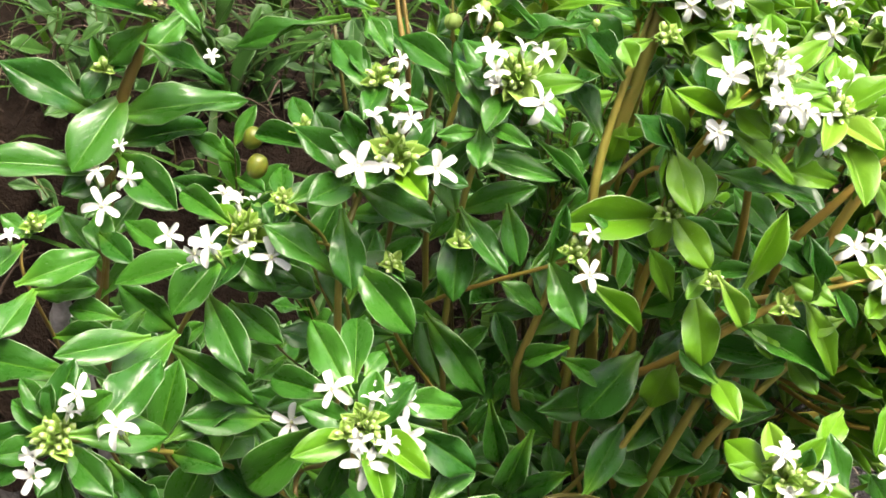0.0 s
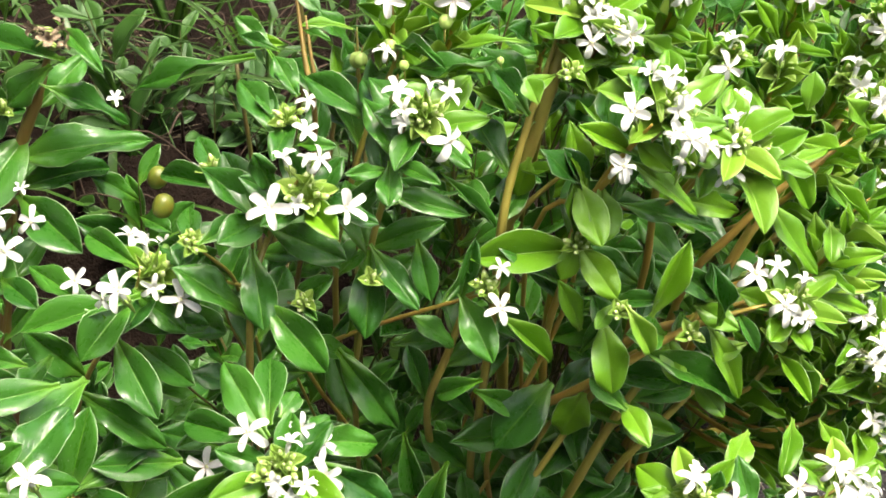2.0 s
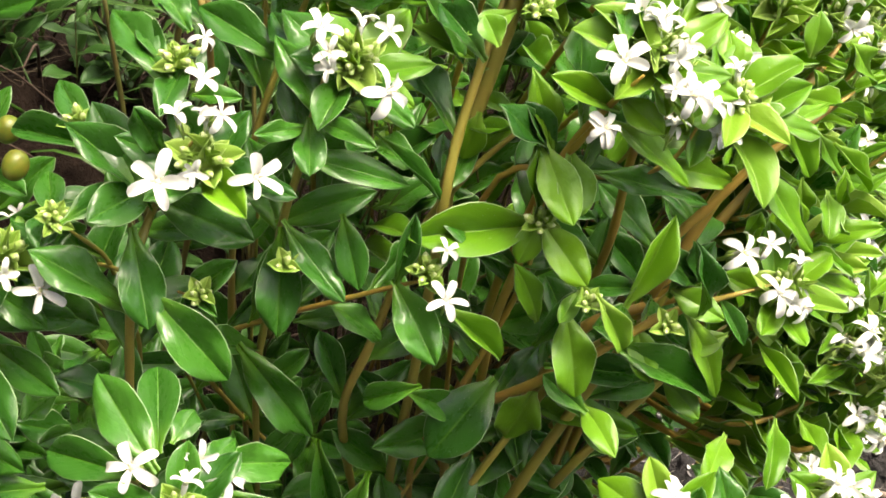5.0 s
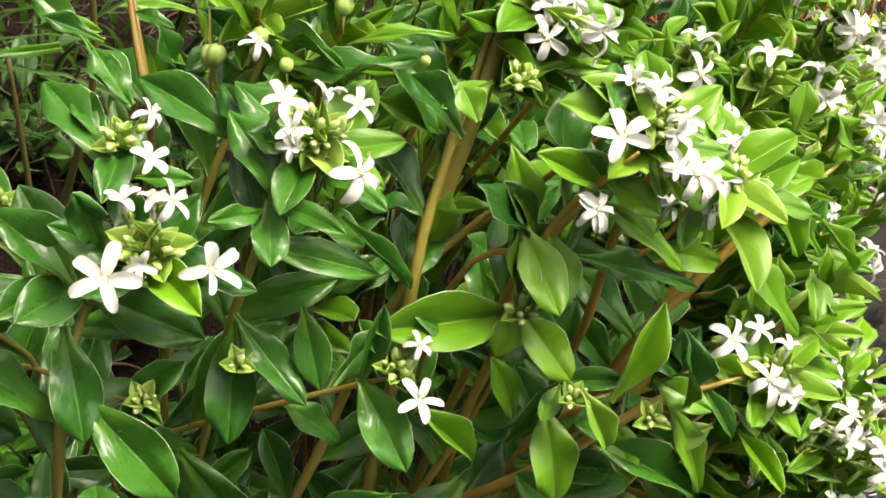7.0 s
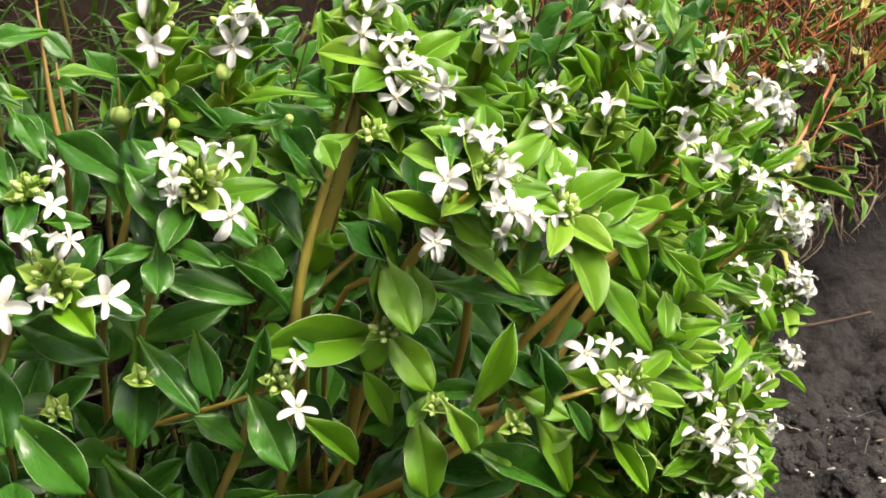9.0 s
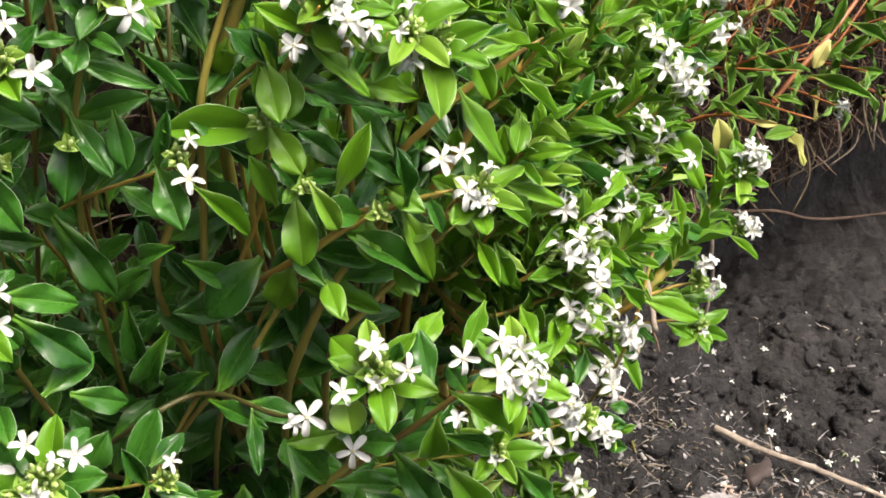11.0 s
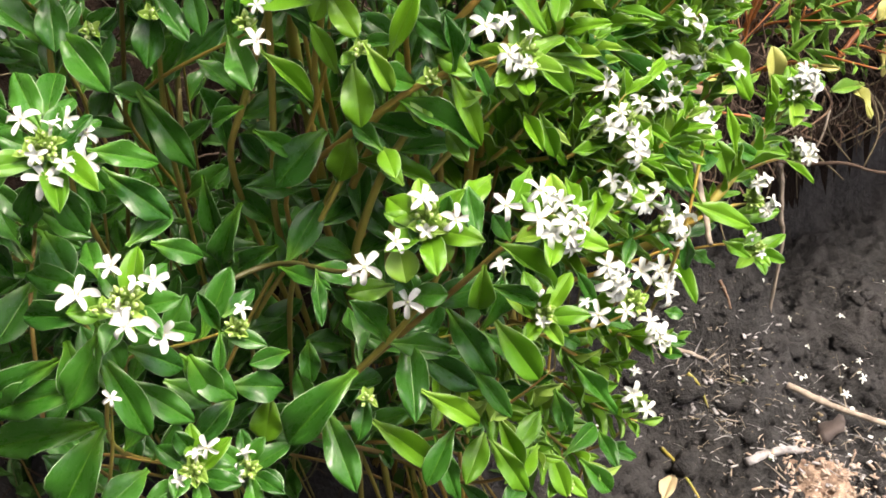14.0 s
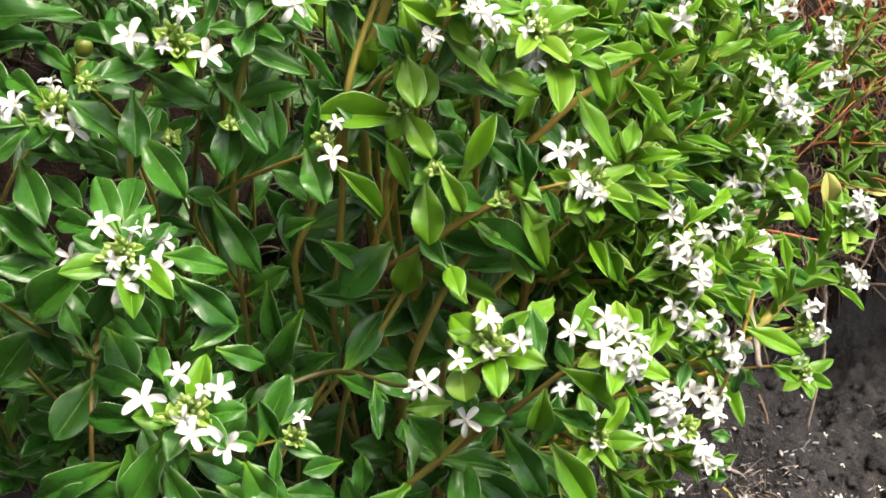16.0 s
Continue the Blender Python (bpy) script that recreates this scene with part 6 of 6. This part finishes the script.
twig([on_soil(0.320, 0.698), on_soil(0.328, 0.672, 0.005), on_soil(0.339, 0.640, 0.003)], 0.0016, "flat olive-green stalk on soil", STEM)
twig([(0.300, 0.735, 0.262), (0.345, 0.75, 0.247), (0.375, 0.745, 0.249), (0.41, 0.757, 0.238), (0.44, 0.752, 0.242), (0.49, 0.775, 0.222), (0.56, 0.80, 0.214)], 0.0019, "thin brown root stretched under the bank", SHADED_ROOT, "root")
twig([(0.411, 0.815, 0.222), (0.414, 0.80, 0.198), (0.419, 0.80, 0.165), (0.4237, 0.80, 0.1456), (0.426, 0.802, ground_height(0.426, 0.802) - 0.002)], 0.0026, "pale upright dry stalk", TWIG, "stalk")
twig([(0.20, 0.69, 0.345), (0.26, 0.66, 0.343), (0.30, 0.66, 0.338), (0.33, 0.72, 0.30)], 0.0055, "thick brown root across the bank", ROOT, "root")
twig([(0.262, 0.557, 0.366), (0.262, 0.51, 0.35), (0.261, 0.469, 0.335)], 0.0024, "split pale dry stalk among leaves", STRAW, "stalk")
twig([(-0.150, 0.42, 0.435), (-0.157, 0.43, 0.405), (-0.165, 0.47, 0.36), (-0.17, 0.54, ground_height(-0.17, 0.54))], 0.0042, "weathered dry stick standing in the litter", DEADWOOD, "stick")

# soil clods, straw and chips
pieces = []
for k in range(5200):
    x, y = bit.uniform(0.16, 0.85), bit.uniform(0.5, 0.98)
    z = ground_height(x, y)
    if z > 0.2:
        continue
    r = bit.choice((0.0006, 0.0009, 0.0013, 0.002, 0.0028)) * bit.uniform(0.8, 1.4)
    at = Vector((x, y, z - r * 0.15))
    v = [at + Vector((math.cos(a), math.sin(a), bit.uniform(-0.3, 0.3))) * r * bit.uniform(0.7, 1.3) for a in (0.3, 1.7, 3.2, 4.6)]
    v += [at + Vector((bit.uniform(-0.4, 0.4), bit.uniform(-0.4, 0.4), 1)) * r * bit.uniform(0.6, 1.1), at - Vector((0, 0, r))]
    pieces.append((v, [(0, 1, 4), (1, 2, 4), (2, 3, 4), (3, 0, 4), (1, 0, 5), (2, 1, 5), (3, 2, 5), (0, 3, 5)], 0 if r > 0.0016 else bit.choice((0, 0, 0, 0, 0, 1, 2))))
ball = bmesh.new()
bmesh.ops.create_icosphere(ball, subdivisions=2, radius=1)
ball_v, ball_f = [v.co.copy() for v in ball.verts], [tuple(v.index for v in f.verts) for f in ball.faces]
ball.free()
for k in range(900):
    x, y = bit.uniform(0.18, 0.80), bit.uniform(0.5, 0.99)
    z = ground_height(x, y)
    if z > 0.2:
        continue
    r = bit.choice((0.003, 0.004, 0.005, 0.007, 0.010)) * bit.uniform(0.8, 1.3)
    at, flat, off = Vector((x, y, z - r * 0.2)), Vector((bit.uniform(0.7, 1.3), bit.uniform(0.7, 1.3), bit.uniform(0.5, 0.8))), Vector((k, 0, 0))
    v = [at + q * flat * r * (1 + 0.55 * noise.noise(q * 1.3 + off) + 0.25 * noise.noise(q * 3.1 + off)) for q in ball_v]
    pieces.append((v, ball_f, 0))
tagged(new("soil_clods", scatter_mesh("soil_clods", pieces, [SOIL, STONE, DEAD])), "loose dark soil crumbs and small stones", "soil crumbs", kind="stuff")

pieces = []
for k in range(1500):
    if k % 5 < 2:
        x, y = bit.gauss(0.48, 0.07), bit.gauss(0.69, 0.05)
    elif k % 5 == 2:
        x, y = bit.gauss(0.365, 0.022), bit.gauss(0.735, 0.022)
    elif k % 5 == 3:
        x, y = bit.uniform(0.25, 0.8), bit.uniform(0.5, 0.95)
    else:
        x, y = bit.uniform(-0.40, 0.12), bit.uniform(0.5, 0.95)
    at = Vector(on_soil(x, y, 0.002))
    way = Vector((bit.uniform(-1, 1), bit.uniform(-1, 1), bit.uniform(-0.05, 0.25))).normalized() * bit.choice((0.003, 0.005, 0.008, 0.02)) * bit.uniform(0.7, 1.3) * (1 if x > 0.15 else 3)
    # litter on the left gets the darker dead_grass to paint in shade
    pieces.append((*strand([at, at + way * 0.5 + Vector((0, 0, 0.001)), at + way], bit.choice((0.0002, 0.0003, 0.0005, 0.0008)), 4, 0.25), bit.choice((0, 1, 1, 2)) if x > 0.15 else 3))
tagged(new("straw_litter", scatter_mesh("straw_litter", pieces, [STRAW, DEADWOOD, TWIG, DEAD])), "scattered dry straw and plant litter", "litter", kind="stuff")

chip_rng = random.Random(8)
pieces = []
for k in range(560):
    tan = k < 260
    if tan:
        x, y = chip_rng.gauss(0.445, 0.028), chip_rng.gauss(0.645, 0.024)
    else:
        x, y = (chip_rng.gauss(0.36, 0.022), chip_rng.gauss(0.74, 0.02)) if k % 6 == 0 else (chip_rng.gauss(0.47, 0.07), chip_rng.gauss(0.69, 0.05)) if k % 6 < 4 else (chip_rng.uniform(0.3, 0.75), chip_rng.uniform(0.6, 0.95))
    if ground_height(x, y) > 0.1:
        continue
    at = Vector(on_soil(x, y, 0.002 + chip_rng.uniform(0, 0.004)))
    way = Vector((chip_rng.uniform(-1, 1), chip_rng.uniform(-1, 1), chip_rng.uniform(-0.2, 0.2))).normalized() * chip_rng.choice((0.0008, 0.0012, 0.0018, 0.0025, 0.0045) if tan else (0.0012, 0.0018, 0.0025, 0.0035))
    wide = min(way.length * 0.8, chip_rng.uniform(0.0005, 0.0018))
    side = way.cross(Vector((0, 0, 1))).normalized() * wide
    up = Vector((chip_rng.uniform(-0.0004, 0.0004), 0, chip_rng.uniform(0.0004, 0.001)))
    v = [at - way - side * 0.6, at + way - side, at + way + side * 0.7, at - way + side]
    v = v + [q + up for q in v]
    pieces.append((v, [(3, 2, 1, 0), (4, 5, 6, 7), (0, 1, 5, 4), (1, 2, 6, 5), (2, 3, 7, 6), (3, 0, 4, 7)], 0 if tan else chip_rng.choice((1, 1, 1, 2))))
tagged(new("bark_chips", scatter_mesh("bark_chips", pieces, [CHIP, DEADWOOD, DEAD])), "scattered pale grey and tan flakes of wood on soil", "wood chips", kind="stuff")

# crumbled wood whose pale colour also carries a sunlit patch
mound = [(x, y) for y in np.arange(-1.0, 1.01, 0.08) for x in np.arange(-1.0, 1.01, 0.08)]
side_n = len(np.arange(-1.0, 1.01, 0.08))
mv = []
for x, y in mound:
    reach = 1.0 + 0.45 * noise.noise((x * 2.2, y * 2.2, 5))
    d = math.hypot(x, y) / reach
    px, py = 0.444 + 0.038 * x, 0.652 + 0.030 * y
    mv.append((px, py, ground_height(px, py) - 0.004 + 0.009 * max(0.0, 1 - d * d) + 0.003 * noise.noise((px * 190, py * 190, 2)) + 0.0018 * noise.noise((px * 480, py * 480, 6))))
mf = [(i * side_n + j, i * side_n + j + 1, (i + 1) * side_n + j + 1, (i + 1) * side_n + j) for i in range(side_n - 1) for j in range(side_n - 1)]
tagged(new("rotten_wood", mesh_of("rotten_wood", mv, mf, [CRUMBLE])), "crumbled orange rotten wood, paled as if sunlit, on dark soil", "rotten wood")

stone_line = [Vector(on_soil(0.448, 0.712, -0.003)), Vector(on_soil(0.460, 0.716, 0.001)), Vector(on_soil(0.474, 0.717, -0.003))]
tagged(new("stone", lump("stone", glide(stone_line, 5), [0.003, 0.006, 0.009, 0.010, 0.011, 0.011, 0.010, 0.009, 0.007, 0.005, 0.002], STONE, 1.0, 14)), "dark reddish-brown clod lying on soil", "stone")


def petal_mesh(seed):
    r = random.Random(seed)
    v, f = [], []
    for layer in (0.0, -0.05):
        for i in range(5):
            for j in range(4):
                u, w = i / 4, j / 3 - 0.5
                half = 0.25 + 0.35 * math.sin(math.pi * (0.15 + u * 0.75))
                v.append((w * half * 2 * 0.5, u - 0.5, 0.25 * r.uniform(0.6, 1) * (w * w * 4) + 0.3 * (u - 0.5) ** 2 * 2 + layer))
    for i in range(4):
        for j in range(3):
            a = i * 4 + j
            f += [(a, a + 1, a + 5, a + 4), (20 + a, 24 + a, 25 + a, 21 + a)]
    return mesh_of("fallen_petal", v, f, [PETAL])


FALLEN = [petal_mesh(k) for k in range(4)]
for k in range(105):
    x, y = (bit.gauss(0.51, 0.07), bit.gauss(0.745, 0.06)) if k % 5 else (bit.uniform(0.3, 0.75), bit.uniform(0.58, 0.95))
    if k < 5:
        x, y = ((0.519, 0.791), (0.504, 0.785), (0.518, 0.775), (0.498, 0.709), (0.486, 0.928))[k]
    if ground_height(x, y) > 0.1 or x < 0.30:
        continue
    whole = k % 5 < 2
    ob = new("fallen_flower" if whole else "fallen_petal", FLOWERS[k % 12] if whole else FALLEN[k % 4])
    ob.matrix_basis = Matrix.Translation(on_soil(x, y, 0.0022)) @ pose(0, 0, 0, bit.uniform(-40, 40), bit.uniform(-40, 40), bit.uniform(0, 360)) @ Matrix.Diagonal((*(Vector((1, bit.uniform(0.6, 1), 0.6)) * (bit.uniform(0.008, 0.012) if whole else bit.uniform(0.0035, 0.0065))), 1))
    tagged(ob, "wilted white flower fallen on dark soil" if whole else "small white petal fallen on dark soil", "flower" if whole else "petal", "fallen petals")

fallen = new("fallen_leaf", blade("fallen_leaf", [TAN_LEAF], 0.2, 0.15, 0.12, 0.2, 1.0, 0.85))
fallen.matrix_basis = Matrix.Translation(on_soil(0.324, 0.668, 0.004)) @ pose(0, 0, 0, 0, 8, 155) @ Matrix.Diagonal((0.014, 0.034, 0.03, 1))
tagged(fallen, "yellowed dry leaf fallen on the soil", "leaf")

# grass at the back
pieces_of = random.Random(4)


def grass_tuft(x, y, blades, length, label="tuft of arching green grass blades on the bank"):
    thing = tagged(new("grass_tuft"), label, "grass", "grass tufts on the bank")
    root = Vector((x, y, ground_height(x, y) - 0.006))
    for k in range(blades):
        a = pieces_of.uniform(0, 2 * math.pi)
        out = Vector((math.cos(a), math.sin(a) * 0.6 - 0.25, 0))
        long, wide = length * pieces_of.uniform(0.6, 1.2), pieces_of.uniform(0.0024, 0.0056)
        v, f = [], []
        side = out.cross(Vector((0, 0, 1))).normalized()
        for i in range(9):
            u = i / 8
            c = root + out * long * (0.15 * u + 0.75 * u * u) + Vector((0, 0, long * (1.15 * u - 0.75 * u ** 2.4)))
            w = wide * (1 - u) ** 0.6 + 0.0001
            v += [c - side * w, c + Vector((0, 0, -0.3 * w)), c + side * w, c + Vector((0, 0, -0.3 * w - 0.0003))]
        for i in range(8):
            o = i * 4
            f += [(o, o + 1, o + 5, o + 4), (o + 1, o + 2, o + 6, o + 5), (o + 2, o + 3, o + 7, o + 6), (o + 3, o, o + 4, o + 7)]
        part("blade", mesh_of("blade", v, f, [GRASS]), thing, Matrix())


for x, y, n, l in ((-0.16, 0.58, 5, 0.13), (-0.08, 0.60, 6, 0.14), (-0.22, 0.62, 5, 0.15), (-0.04, 0.66, 5, 0.15), (-0.13, 0.70, 6, 0.16), (0.03, 0.70, 5, 0.17),
                   (-0.20, 0.76, 6, 0.18), (-0.05, 0.78, 6, 0.18), (0.10, 0.76, 5, 0.18), (-0.12, 0.86, 6, 0.2), (0.17, 0.86, 5, 0.2), (0.03, 0.90, 6, 0.2)):
    grass_tuft(x, y, n, l)


verts, faces = [], []
for k in range(380):
    x, y = pieces_of.uniform(-0.42, 0.22), pieces_of.uniform(0.50, 1.1)
    root = Vector((x, y, ground_height(x, y) - 0.004))
    a = pieces_of.uniform(0, 2 * math.pi)
    out = Vector((math.cos(a), math.sin(a) * 0.7 - 0.2, 0))
    side = out.cross(Vector((0, 0, 1))).normalized()
    long, wide = pieces_of.uniform(0.04, 0.13), pieces_of.uniform(0.001, 0.0042)
    o = len(verts)
    for i in range(6):
        u = i / 5
        c = root + out * long * (0.2 * u + 0.6 * u * u) + Vector((0, 0, long * (1.0 * u - 0.5 * u ** 2.2)))
        w = wide * (1 - u) ** 0.5 + 0.0001
        verts += [c - side * w, c - Vector((0, 0, 0.3 * w)), c + side * w]
    for i in range(5):
        q = o + i * 3
        faces += [(q, q + 1, q + 4, q + 3), (q + 1, q + 2, q + 5, q + 4)]
tagged(new("grass", mesh_of("grass", verts, faces, [GRASS])), "dense low green grass in shade on the bank", "grass", kind="stuff")


def green_fruit(at, size, tilt):
    verts, faces = [], []
    for i in range(10):
        a = math.pi * i / 9
        for k in range(16):
            b = 2 * math.pi * k / 16
            rad = 0.42 * math.sin(a) ** 0.8 * (1 + 0.03 * math.cos(3 * b)) + 0.004
            verts.append((rad * math.cos(b), rad * math.sin(b), -0.5 * math.cos(a)))
    for i in range(9):
        for k in range(16):
            a, b = i * 16 + k, i * 16 + (k + 1) % 16
            faces.append((a, b, b + 16, a + 16))
    ob = new("green_fruit", mesh_of("green_fruit", verts, faces, [FRUIT]))
    ob.matrix_basis = Matrix.Translation(at) @ pose(0, 0, 0, tilt, 20, 0) @ Matrix.Scale(size, 4)
    tagged(ob, "small smooth yellow-green fruit on a shaded stem", "fruit")


FRUIT = plain_material("fruit_green", (0.07, 0.15, 0.012), (0.17, 0.16, 0.02), 4, 0.35, 0.1)
green_fruit((-0.0665, 0.398, 0.510), 0.0085, 20)
green_fruit((-0.0645, 0.390, 0.503), 0.0088, -10)
